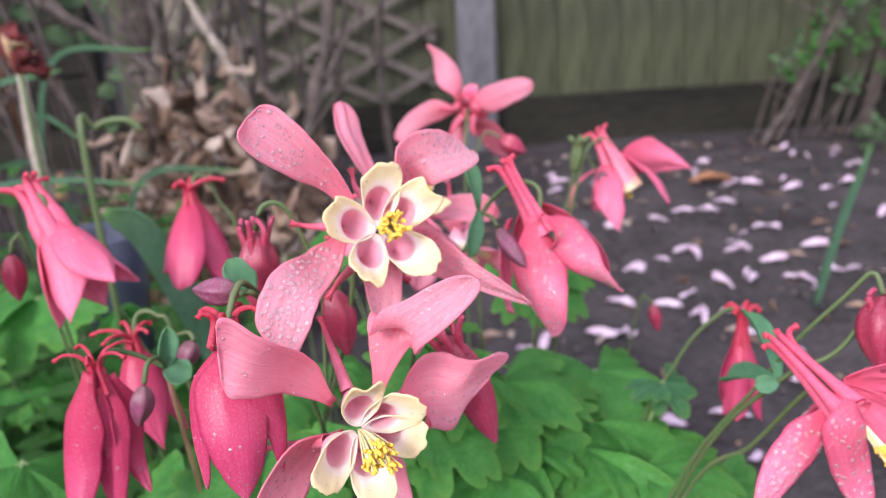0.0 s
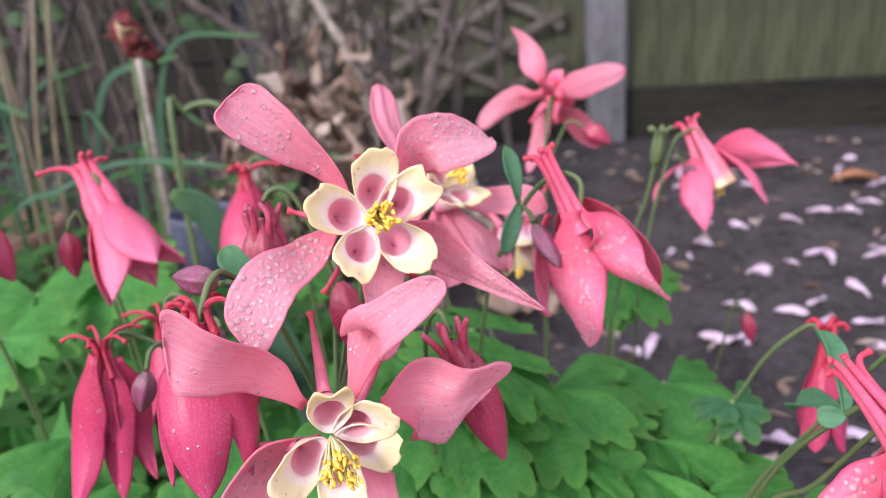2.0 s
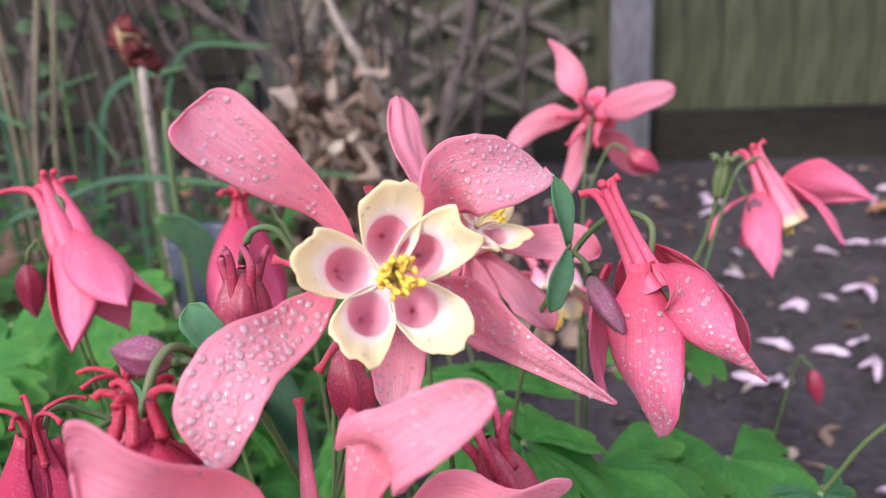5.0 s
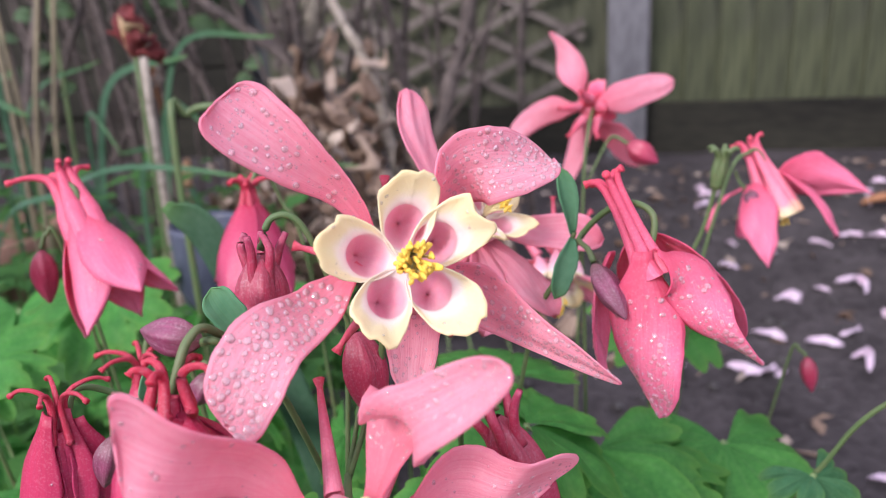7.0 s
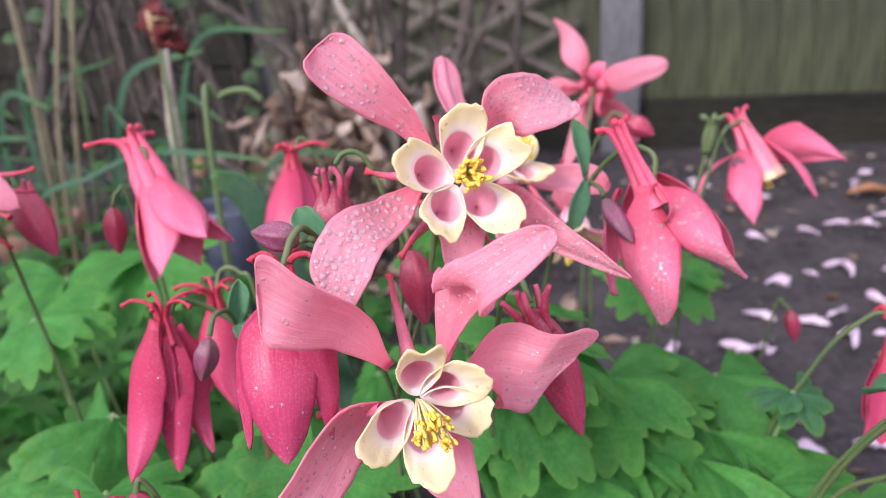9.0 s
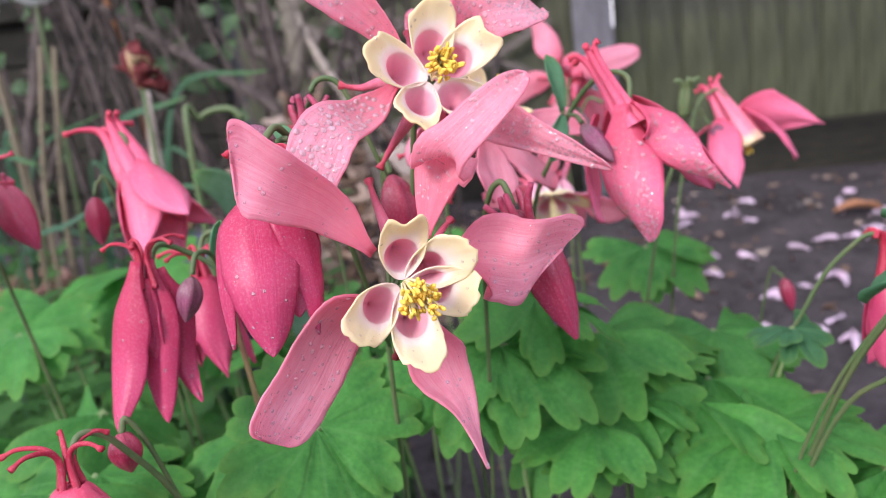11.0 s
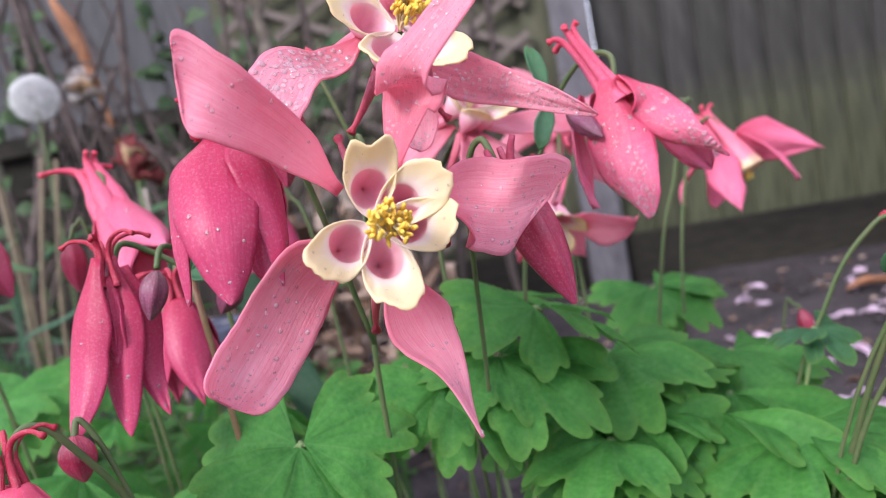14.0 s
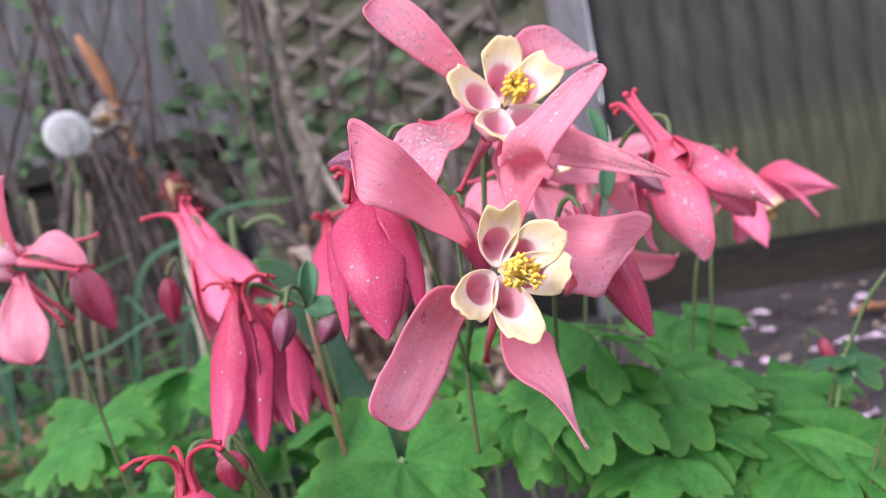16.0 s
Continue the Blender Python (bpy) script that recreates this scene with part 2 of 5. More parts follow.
def thing(name, at, label, category, group="", kind=""):
    ob = new(name)
    ob.empty_display_size = 0.01
    ob.location = at
    ORIGIN[ob.name] = V(at)
    return tagged(ob, label, category, group, kind)


def part(name, bm, material, parent, label=""):
    """Links a bmesh, given in world places, as one mesh under a thing or a part."""
    me = bpy.data.meshes.new(name)
    at = ORIGIN[parent.name] if parent else V((0, 0, 0))
    bmesh.ops.translate(bm, verts=bm.verts, vec=-at)
    bm.to_mesh(me)
    bm.free()
    for p in me.polygons:
        p.use_smooth = True
    me.materials.append(material)
    ob = new(name, me)
    ob.parent = parent
    ORIGIN[ob.name] = at
    return tagged(ob, label)


def thick(ob, t=0.0004, offset=0.0):
    m = ob.modifiers.new("thickness", "SOLIDIFY")
    m.thickness, m.offset = t, offset
    return ob


def spline(points, steps=8):
    """A smooth line through the points."""
    pts = [V(p) for p in points]
    if len(pts) == 2:
        return [pts[0].lerp(pts[1], i / steps) for i in range(steps + 1)]
    ext = [pts[0] * 2 - pts[1], *pts, pts[-1] * 2 - pts[-2]]
    out = []
    for a, b, c, d in zip(ext, ext[1:], ext[2:], ext[3:]):
        for i in range(steps):
            t = i / steps
            out.append(0.5 * (2 * b + (c - a) * t + (2 * a - 5 * b + 4 * c - d) * t * t + (3 * b - a - 3 * c + d) * t ** 3))
    return out + [pts[-1]]


def tube(line, radius, sides=8, bm=None, hollow=False):
    """A round tube along a line; radius: a number, or a function of the way along from 0 to 1."""
    bm = bm or bmesh.new()
    uv = bm.loops.layers.uv.verify()
    n = len(line)
    ref = V((0.31, 0.17, 0.93))
    rings = []
    for i, p in enumerate(line):
        d = (line[min(i + 1, n - 1)] - line[max(i - 1, 0)]).normalized()
        a = d.cross(ref)
        a = a.normalized() if a.length > 1e-6 else d.orthogonal().normalized()
        b = d.cross(a)
        r = radius(i / (n - 1)) if callable(radius) else radius
        rings.append([bm.verts.new(p + (a * math.cos(k * math.tau / sides) + b * math.sin(k * math.tau / sides)) * r) for k in range(sides)])
    for i in range(n - 1):
        for k in range(sides):
            f = bm.faces.new((rings[i][k], rings[i][(k + 1) % sides], rings[i + 1][(k + 1) % sides], rings[i + 1][k]))
            for lp, (x, y) in zip(f.loops, ((k, i), (k + 1, i), (k + 1, i + 1), (k, i + 1))):
                lp[uv].uv = (x / sides, y / (n - 1))
    if not hollow:
        bm.faces.new(rings[0][::-1])
    for lp in bm.faces.new(rings[-1]).loops:
        lp[uv].uv = (0.5, 1.0)
    return bm


def grid(fn, nu, nv, closed=False, bm=None, tone=None):
    """A sheet from fn(u, v), u across and v along, both 0 to 1."""
    bm = bm or bmesh.new()
    uv = bm.loops.layers.uv.verify()
    cols = nu if closed else nu + 1
    vs = [[bm.verts.new(fn(i / nu, j / nv)) for i in range(cols)] for j in range(nv + 1)]
    for j in range(nv):
        for i in range(nu):
            k = (i + 1) % cols
            f = bm.faces.new((vs[j][i], vs[j][k], vs[j + 1][k], vs[j + 1][i]))
            for lp, (x, y) in zip(f.loops, ((i, j), (i + 1, j), (i + 1, j + 1), (i, j + 1))):
                lp[uv].uv = (x / nu, tone(x / nu, y / nv) if tone else y / nv)
    return bm


def sheet_shape(base, tip, width, face, bow=0.1, twist=0.0, curl=0.0, cup=0.12, claw=0.3, blunt=3.0, seed=0.0, wave=0.03, side=0.0, taper=0.75, ragged=1.0):
    """A petal or blade: from base to tip, its inner side towards face. bow: arch; curl: bend at the tip towards face; side: sideways bend."""
    base, tip, face = V(base), V(tip), V(face)
    d = tip - base
    size = d.length
    d.normalize()
    s0 = d.cross(face).normalized()
    n0 = s0.cross(d).normalized()
    keel = 0.45 * noise.noise(V((seed * 5.3, 2.2, 7.7)))
    end = 0.35 if blunt > 5 else 0.6 if blunt > 1.9 else 1.25
    peak = max((t / 40) ** taper * (1 - (t / 40) ** blunt) ** end for t in range(41))

    def place(u, v):
        x = 2 * u - 1
        a = radians(twist) * (v - 0.15)
        s, n = s0 * math.cos(a) + n0 * math.sin(a), n0 * math.cos(a) - s0 * math.sin(a)
        w = claw * (1 - v) ** 2 * 0.5 + (v ** taper * max(1 - v ** blunt, 0) ** end) / peak * (1 - claw * 0.3 * (1 - v))
        w *= width / 2
        rim = seed * 3.7 + (5.0 if x > 0 else 0.0)
        w *= 1 + ragged * abs(x) * (0.26 * noise.noise(V((v * 2.7, rim, seed))) + 0.07 * noise.noise(V((v * 11, rim, seed + 9))))
        c = base + d * (v * size) + n0 * (bow * size * 4 * v * (1 - v) + curl * size * v ** 3) + s0 * (side * size * v * v)
        lift = cup * w * (x * x) * 2 + keel * w * abs(x) + wave * size * noise.noise(V((x * 1.3 + seed, v * 2.6, seed * 1.7))) * (0.3 + v) + wave * 0.25 * size * noise.noise(V((x * 5 + seed, v * 7, seed)))
        return c + s * (w * x) + n * lift

    return place


def sepal_shape(base, knee, bend, tip, wide, far, roll, turned, slant, blunt, axis, cup=0.12, seed=0.0, wave=0.02):
    """A sepal along a curved midline: its width and roll at the knee and at the bend, its end blunt or pointed, cut level or slanting."""
    line = spline([base, knee, bend, tip], 24)
    axis = V(axis).normalized()
    size = (V(tip) - V(base)).length
    n = len(line) - 1

    def place(u, v):
        x = 2 * u - 1
        v = 1 - (1 - v) ** 1.5
        k = min(v * n, n - 1e-6)
        i = int(k)
        c = line[i].lerp(line[i + 1], k - i)
        d = (line[min(i + 3, n)] - line[max(i - 2, 0)]).normalized()
        s = d.cross(axis).normalized()
        m = s.cross(d)
        a = radians(roll + (turned - roll) * (v - 0.33) / 0.5)
        s, m = s * math.cos(a) + m * math.sin(a), m * math.cos(a) - s * math.sin(a)
        e = min(v * 3, 1)
        w = wide * (0.25 + 0.75 * e * e * (3 - 2 * e)) if v < 1 / 3 else wide + (far - wide) * min((v - 1 / 3) * 1.5, 1.2)
        w *= 0.5 * max(1 - v ** blunt, 0) ** (0.22 if blunt > 9 else 0.28 if blunt > 7 else 0.42 if blunt > 3 else 0.75)
        rim = seed * 3.7 + (5.0 if x > 0 else 0.0)
        w *= 1 + abs(x) * (0.07 * noise.noise(V((v * 4.7, rim, seed))) + 0.05 * noise.noise(V((v * 13, rim, seed + 9))))
        lift = cup * w * (2 * x * x - 0.6) + wave * size * noise.noise(V((x * 1.3 + seed, v * 2.6, seed * 1.7))) * (0.3 + v) + 0.22 * wave * size * noise.noise(V((x * 4 + seed, v * 6, seed)))
        lift -= 0.05 * w * math.exp(-((x / 0.12) ** 2)) * (1 - v)
        return c + s * (w * x) + d * (slant * x * w * v * v) + m * lift

    return place


def sheet(*args, nu=12, nv=20, **more):
    return grid(sheet_shape(*args, **more), nu, nv)


def droplets(place, count, big, seed, flip=1, low=0.12, bm=None, across=(0.06, 0.94), high=0.96, toward=None):
    """Flattened beads of water resting on a sheet."""
    rnd = random.Random(seed)
    bm = bm or bmesh.new()
    laid = []
    for r in sorted((big * (0.16 + 0.84 * rnd.random() ** 4.5) for _ in range(count)), reverse=True):
        u, v = rnd.uniform(*across), low + (high - low) * rnd.random() ** 0.8
        p = place(u, v)
        e1, e2 = (place(u + 0.02, v) - p), (place(u, v + 0.02) - p)
        n = e1.cross(e2).normalized() * flip
        if toward and n.dot(toward) < 0:
            n = -n
        if any((p - q).length < (r + s) * 0.95 for q, s in laid):
            continue
        laid.append((p, r))
        a = e1.normalized()
        b = n.cross(a)
        fat = rnd.uniform(0.85, 1.25)
        rings = [[bm.verts.new(p + n * (r * 0.38 * math.sin(t) + 0.0002) + (a * math.cos(k * math.tau / 10) * fat + b * math.sin(k * math.tau / 10)) * r * math.cos(t)) for k in range(10)] for t in (-0.35, 0.1, 0.5, 0.9, 1.25)]
        for q, w in zip(rings, rings[1:]):
            for k in range(10):
                bm.faces.new((q[k], q[(k + 1) % 10], w[(k + 1) % 10], w[k]))
        bm.faces.new(rings[-1])
    return bm


def lathe(line, radius, sides=10, ridges=0, depth=0.0):
    """A round body along a line, with lengthwise ridges."""
    d = (line[-1] - line[0]).normalized()
    a = d.orthogonal().normalized()
    b = d.cross(a)
    n = len(line) - 1

    def place(u, v):
        p = line[min(int(round(v * n)), n)]
        r = radius(v) * (1 + depth * math.cos(ridges * u * math.tau))
        return p + (a * math.cos(u * math.tau) + b * math.sin(u * math.tau)) * r

    return grid(place, sides, n, True)


# ---------- flowers ----------
def frame_of(axis):
    a = V(axis).normalized()
    up = V((0, 0, 1)) - a * a.z
    up = up.normalized() if up.length > 0.1 else (V((0, 1, 0)) - a * a.y).normalized()
    return a, up, a.cross(up)


def cup_petal(flower, hub, a, r, reach, half, depth, seed, blush=1.0, material=None, label="cream petal with a pink throat", beads=None):
    """One scoop-shaped petal: a rounded cream blade outside, open towards the middle, narrowing back to the spur."""
    t = a.cross(r)

    def place(u, v):
        phi = u * math.tau
        c, s = math.cos(phi), math.sin(phi)
        k = (1 + c) / 2
        wob = 0.16 * noise.noise(V((c * 1.6 + seed, s * 1.6, 0.7))) + 0.05 * noise.noise(V((c * 5 + seed, s * 5, 2.1)))
        broad = math.copysign(abs(c) ** 0.8, c)
        rim_r = reach * (0.53 + 0.47 * broad + wob * k)
        rim_t = half * s * (0.74 + 0.26 * c + 0.5 * wob)
        rim_h = depth * (0.04 + 0.82 * k ** 1.25 + 0.5 * wob * k)
        hole_r, hole_t, hole_h = reach * (0.42 + 0.26 * c), half * 0.57 * s, depth * (0.0 + 0.3 * k)
        if v < 0.45:
            f = v / 0.45
            lip = math.sin(min(f * 4, 1) * math.pi) * 0.014 * depth * k
            rr, tt = rim_r + (hole_r - rim_r) * f, rim_t + (hole_t - rim_t) * f ** 1.2
            hh = rim_h + (hole_h - rim_h) * f + lip - 0.05 * depth * k * max(1 - f * 6, 0)
        else:
            f = (v - 0.45) / 0.55
            shrink = 1 - 0.97 * f ** 2.2
            rr, tt = reach * 0.4 + (hole_r - reach * 0.4) * shrink + reach * 0.1 * f, hole_t * shrink
            hh = hole_h * (1 - f) - depth * (0.25 * f + 0.25 * f * f)
        return hub + r * rr + t * tt + a * hh

    def tone(u, v):
        k = (1 + math.cos(u * math.tau)) / 2
        pale = 0.37 * (1 - k) ** 0.7
        fade = v / 0.45 * 0.4 if v < 0.45 else 0.4 + (v - 0.45) / 0.55 * 0.6
        return min(max(pale, fade) * blush + 0.1 * (blush - 1), 1.0)

    if beads:
        droplets(place, 12, 0.0004, int(seed * 10), low=0.02, bm=beads, across=(-0.2, 0.2), high=0.26, toward=a)
    ob = part("petal", grid(place, 44, 22, True, tone=tone), material or CREAM, flower, label)
    return thick(ob, 0.0004)


def spur(flower, start, back, out, length, curl, width=0.0021, material=None):
    pts = []
    for i in range(13):
        v = i / 12
        hook = curl * max(v - 0.55, 0) ** 2 * 2.6
        pts.append(start + back * (length * (v - abs(hook) * 0.55)) + out * (length * (0.1 * math.sin(v * 2.4) + hook)))
    ob = part("spur", tube(pts, lambda v: width * (1 - 0.72 * v ** 0.8) + (width * 0.38 if v > 0.93 else 0), 9, hollow=True), material or SPUR, flower)
    return ob


def funnel(flower, points, mouth, neck, material=None, tip=0.0007):
    """A petal of a nodding flower: a wide cone that narrows up into its hooked spur."""
    line = spline(points, 6)

    def radius(v):
        cone = mouth + (neck - mouth) * min(v / 0.36, 1)
        end = neck + (tip - neck) * min(max((v - 0.36) / 0.5, 0), 1) ** 0.7
        return (cone if v < 0.36 else end) + (tip * 0.4 if v > 0.95 else 0)

    return thick(part("petal", tube(line, radius, 14, hollow=True), material or FUNNEL, flower, "cone-shaped petal with a hooked spur"), 0.0003)


def plain_mesh(name, bm, material):
    me = bpy.data.meshes.new(name)
    bm.to_mesh(me)
    bm.free()
    for p in me.polygons:
        p.use_smooth = True
    me.materials.append(material)
    return me


FIL = plain_mesh("stamen", tube(spline([(0, 0, 0), (0.06, 0, 0.5), (0, 0, 1)], 4), 0.018, 5), FILAMENT)
ANTH = plain_mesh("anther", tube([V((0, 0, -1)), V((0.06, 0, -0.6)), V((0, 0, 0.5)), V((0, 0, 1))], lambda v: 0.66 * math.sin(math.pi * (0.2 + 0.62 * v)), 7), ANTHER)


def stamens(flower, hub, a, up, length, count, spread, seed, droop=0.0):
    """Each stamen: a thin filament that carries its anther."""
    rnd = random.Random(seed)
    side = a.cross(up)
    at = ORIGIN[flower.name]
    for i in range(count):
        ang, rad = rnd.uniform(0, math.tau), spread * math.sqrt(rnd.uniform(0.02, 1))
        ln = length * rnd.uniform(0.72, 1.06)
        o = up * math.cos(ang) + side * math.sin(ang)
        tip = hub + a * ln + o * rad - V((0, 0, droop * ln))
        d = tip - hub
        f = new("stamen", FIL)
        f.parent = flower
        f.matrix_basis = Matrix.Translation(hub - at) @ d.to_track_quat("Z", "X").to_matrix().to_4x4() @ Matrix.Diagonal((0.0135, 0.0135, d.length, 1))
        w = (a + o * rnd.uniform(-0.6, 0.9) + up * rnd.uniform(-0.6, 0.6)).normalized()
        b = new("anther", ANTH)
        b.parent = f
        b.matrix_parent_inverse = f.matrix_basis.inverted()
        b.matrix_basis = Matrix.Translation(tip - at) @ w.to_track_quat("Z", "X").to_matrix().to_4x4() @ Matrix.Diagonal((0.0008, 0.00068, 0.0013, 1))


def stem(flower, pts, r0=0.00095, r1=0.00075, material=None):
    return part("stem", tube(spline(pts, 7), lambda v: r0 + (r1 - r0) * v, 7), material or STEM, flower)


def size_of(p, q):
    return (V(p) - V(q)).length / 0.04


def open_flower(label, hub, axis, sepals, stalk, reach=0.0124, half=0.0062, depth=0.0105, turn=0.0, spur_len=0.026, sta=0.014, count=34, spread=0.0036, material=None, seed=1, droop=0.0, spur_curl=0.25, wet=0, bead=0.0011, flip=1, cup=0.1, claw=0.3, taper=1.15, hanging=False, wave=0.065, spur_w=0.0019, spur_out=0.4, back=0.006, blush=1.0, petal_mat=None, wets=(1, 1, 1, 1, 1), curved=(), turns=None, face=None):
    a, up, rt = frame_of(axis)
    hub = V(hub)
    fl = thing("columbine_flower", stalk[-1], label, "flower", "columbine flowers")
    beads = bmesh.new()
    for i, (tip, width, bow, twist, curl, blunt, side, *look_to) in enumerate(sepals):
        tip = V(tip)
        o = tip - hub
        o = (o - a * o.dot(a)).normalized()
        shape = sheet_shape(hub + o * (0.0078 if hanging else 0.0025) - a * back, tip, width, V(look_to[0]) if look_to else a * 0.25 - o if hanging else a, -bow if hanging else bow, twist, curl, cup, claw, blunt, seed * 2.3 + i * 1.9, wave, side, taper)
        thick(part("sepal", grid(shape, 14, 24), material or PINK, fl))
        if wet:
            droplets(shape, int(wet * wets[i] * size_of(tip, hub)), bead * (1.2 if i == 4 else 1.0), seed + i, flip=flip, bm=beads)
    for i, (*line, wide, far, roll, turned, slant, blunt) in enumerate(curved):
        shape = sepal_shape(*line, wide, far, roll, turned, slant, blunt, V(face) if face else a, -cup if hanging else cup, seed * 2.3 + i * 1.9, wave * 0.35)
        thick(part("sepal", grid(shape, 16, 30), material or PINK, fl))
        if wet:
            droplets(shape, int(wet * wets[i] * size_of(line[3], hub)), bead * (1.2 if i == 4 else 1.0), seed + i, flip=flip, bm=beads, toward=V(face) if face else a)
    if hanging:
        o = V(sepals[0][0] if sepals else curved[0][3]) - hub
        turn = math.degrees(math.atan2(o.dot(rt), o.dot(up))) + 36
    for i in range(5):
        ang = radians(turns[i] if turns else turn + 72 * i)
        r = up * math.cos(ang) + rt * math.sin(ang)
        if hanging:
            side = a.cross(r) * 0.3 * noise.noise(V((seed * 1.1, i * 3.1, 4.5)))
            lean = r * (0.6 + 0.9 * noise.noise(V((seed * 2.1, i * 1.7, 8.5)))) + side
            w = spur_len
            funnel(fl, [hub + a * depth + r * reach * 0.85, hub + a * depth * 0.45 + r * reach * 0.9, hub - a * w * 0.12 + r * reach * 0.85, hub - a * w * 0.5 + r * reach * 0.62,
                        hub - a * w * 0.85 + r * reach * 0.42 + lean * 0.0012, hub - a * w * 1.0 + r * reach * 0.4 + lean * 0.0035, hub - a * w * 1.02 + r * reach * 0.45 + lean * 0.007], half, spur_w, petal_mat)
            continue
        cup_petal(fl, hub, a, r, reach * (1 + 0.16 * noise.noise(V((seed * 1.7, i * 2.3, 0.5)))), half, depth, seed + i * 2.1, blush, petal_mat, beads=beads if wet else None)
        spur(fl, hub + r * reach * 0.5 - a * depth * 0.5, (-a + r * spur_out).normalized(), r, spur_len, spur_curl, spur_w)
    if wet:
        tagged(part("water_droplets", beads, WATER, None), "clear rain droplets beaded on pink sepals", "water droplets", kind="stuff")
    else:
        beads.free()
    stamens(fl, hub, a, up, sta, count, spread, seed, droop)
    stem(fl, stalk)
    return fl


def bell_flower(label, hub, axis, length, flare, stalk, width=0.017, turn=0.0, material=None, spur_len=0.016, curl=0.9, bulge=0.09, seed=1, spur_mat=None, spread=0.0032, wet=0, lean=0.0, taper=0.62, spur_w=0.0019, point=2.0, curved=(), faces=()):
    """A nodding flower whose sepals hang round the axis and whose curled spurs stand on top."""
    a, up, rt = frame_of(axis)
    hub = V(hub)
    rnd = random.Random(seed)
    fl = thing("columbine_flower", stalk[-1], label, "flower", "columbine flowers")
    beads = bmesh.new()
    for i, (*line, wide, far, roll, turned, slant, blunt) in enumerate(curved):
        out = V(faces[i]) if i < len(faces) else V(line[1]) - hub - a * length * 0.3
        shape = sepal_shape(*line, wide, far, roll, turned, slant, blunt, out, -0.22, seed + i * 1.7, 0.012)
        thick(part("sepal", grid(shape, 16, 26), material or ROSE, fl))
        if wet:
            droplets(shape, wet, 0.0006, seed + i, bm=beads, toward=out)
    for i in range(0 if curved else 5):
        ang = radians(turn + 72 * i + rnd.uniform(-9, 9))
        r = up * math.cos(ang) + rt * math.sin(ang)
        tip = hub + a * length * rnd.uniform(0.84, 1.05) + r * flare * rnd.uniform(0.7, 1.25)
        shape = sheet_shape(hub + r * spread, tip, width * rnd.uniform(0.88, 1.1), -r, -bulge, rnd.uniform(-12, 12), -0.08, 0.26, 0.5, point, seed + i * 1.7, 0.025, rnd.uniform(-0.04, 0.04), taper, 0.35)
        thick(part("sepal", grid(shape, 14, 22), material or ROSE, fl))
        if wet:
            droplets(shape, wet, 0.0008, seed + i, flip=-1, bm=beads)
    if wet:
        tagged(part("water_droplets", beads, WATER, None), "clear rain droplets beaded on pink sepals", "water droplets", kind="stuff")
    else:
        beads.free()
    for i in range(5):
        ang = radians(turn + 36 + 72 * i)
        r = up * math.cos(ang) + rt * math.sin(ang)
        if spur_w > 0.0025:
            lean2 = r * rnd.uniform(0.3, 1.2) + rt * rnd.uniform(-0.6, 0.6)
            w = spur_len
            funnel(fl, [hub + a * length * 0.45 + r * 0.0045, hub + a * length * 0.2 + r * 0.0044, hub - a * w * 0.05 + r * 0.0042, hub - a * w * 0.45 + r * 0.0036,
                        hub - a * w * 0.85 + r * 0.0026 + lean2 * 0.0015, hub - a * w + r * 0.003 + lean2 * 0.005, hub - a * w + r * 0.0035 + lean2 * 0.009], 0.004, spur_w * 1.3, spur_mat)
            continue
        thick(part("petal", sheet(hub + r * 0.0015, hub + a * length * 0.55 + r * 0.002, 0.008, -r, -0.02, 0, 0, 0.3, 0.7, 3.0, seed + i, 0.02, 0, nu=8, nv=10), material or ROSE, fl))
        start = hub + r * spread * 0.95
        tipdir = r * curl * rnd.uniform(0.6, 1.25) + rt * rnd.uniform(-0.5, 0.5) * curl + up * lean
        pts = [start + a * length * (0.06 if curved else 0.28) + r * (0 if curved else 0.0012), start + a * 0.002, start - a * spur_len * 0.5 - r * 0.0014,
               start - a * spur_len * 0.86 - r * 0.001 + tipdir * 0.0015, start - a * spur_len * 0.97 + tipdir * 0.005, start - a * spur_len * 0.84 + tipdir * 0.0082]
        part("spur", tube(spline(pts, 5), lambda v: spur_w * (1.15 - 0.72 * v ** 0.6) + (0.0003 if v > 0.94 else 0), 8), spur_mat or REDSPUR, fl)
    stem(fl, stalk)
    return fl


def bud(label, top, tip, radius, stalk, material, open_tip=0.0, seed=1, kind="columbine_bud", stalk_mat=None):
    """A closed bud with ridges where its sepals meet; a half-open one shows short spurs on top."""
    top, tip = V(top), V(tip)
    d = tip - top
    b = thing(kind, stalk[-1], label, "flower bud", "columbine buds")
    line = [top + d * (i / 14) for i in range(15)]
    part("body", lathe(line, lambda v: radius * (math.sin(math.pi * min(0.012 + v * 0.988, 0.985) ** 0.82) ** 0.75 + 0.02), 20, 5, 0.15), material, b)
    if open_tip:
        a, up, rt = frame_of(d)
        rnd = random.Random(seed)
        for i in range(5):
            r = up * math.cos(i * 1.257) + rt * math.sin(i * 1.257)
            s = top + r * radius * 0.55 + a * radius * 0.6
            e = s - a * open_tip + r * rnd.uniform(-0.001, 0.002)
            part("spur", tube(spline([s + a * 0.004, s, s.lerp(e, 0.6) + r * 0.0008, e + r * rnd.uniform(-0.002, 0.003)], 4), lambda v: 0.0015 * (1 - 0.5 * v), 7), material, b)
    stem(b, stalk, 0.0009, 0.0006, stalk_mat)
    return b


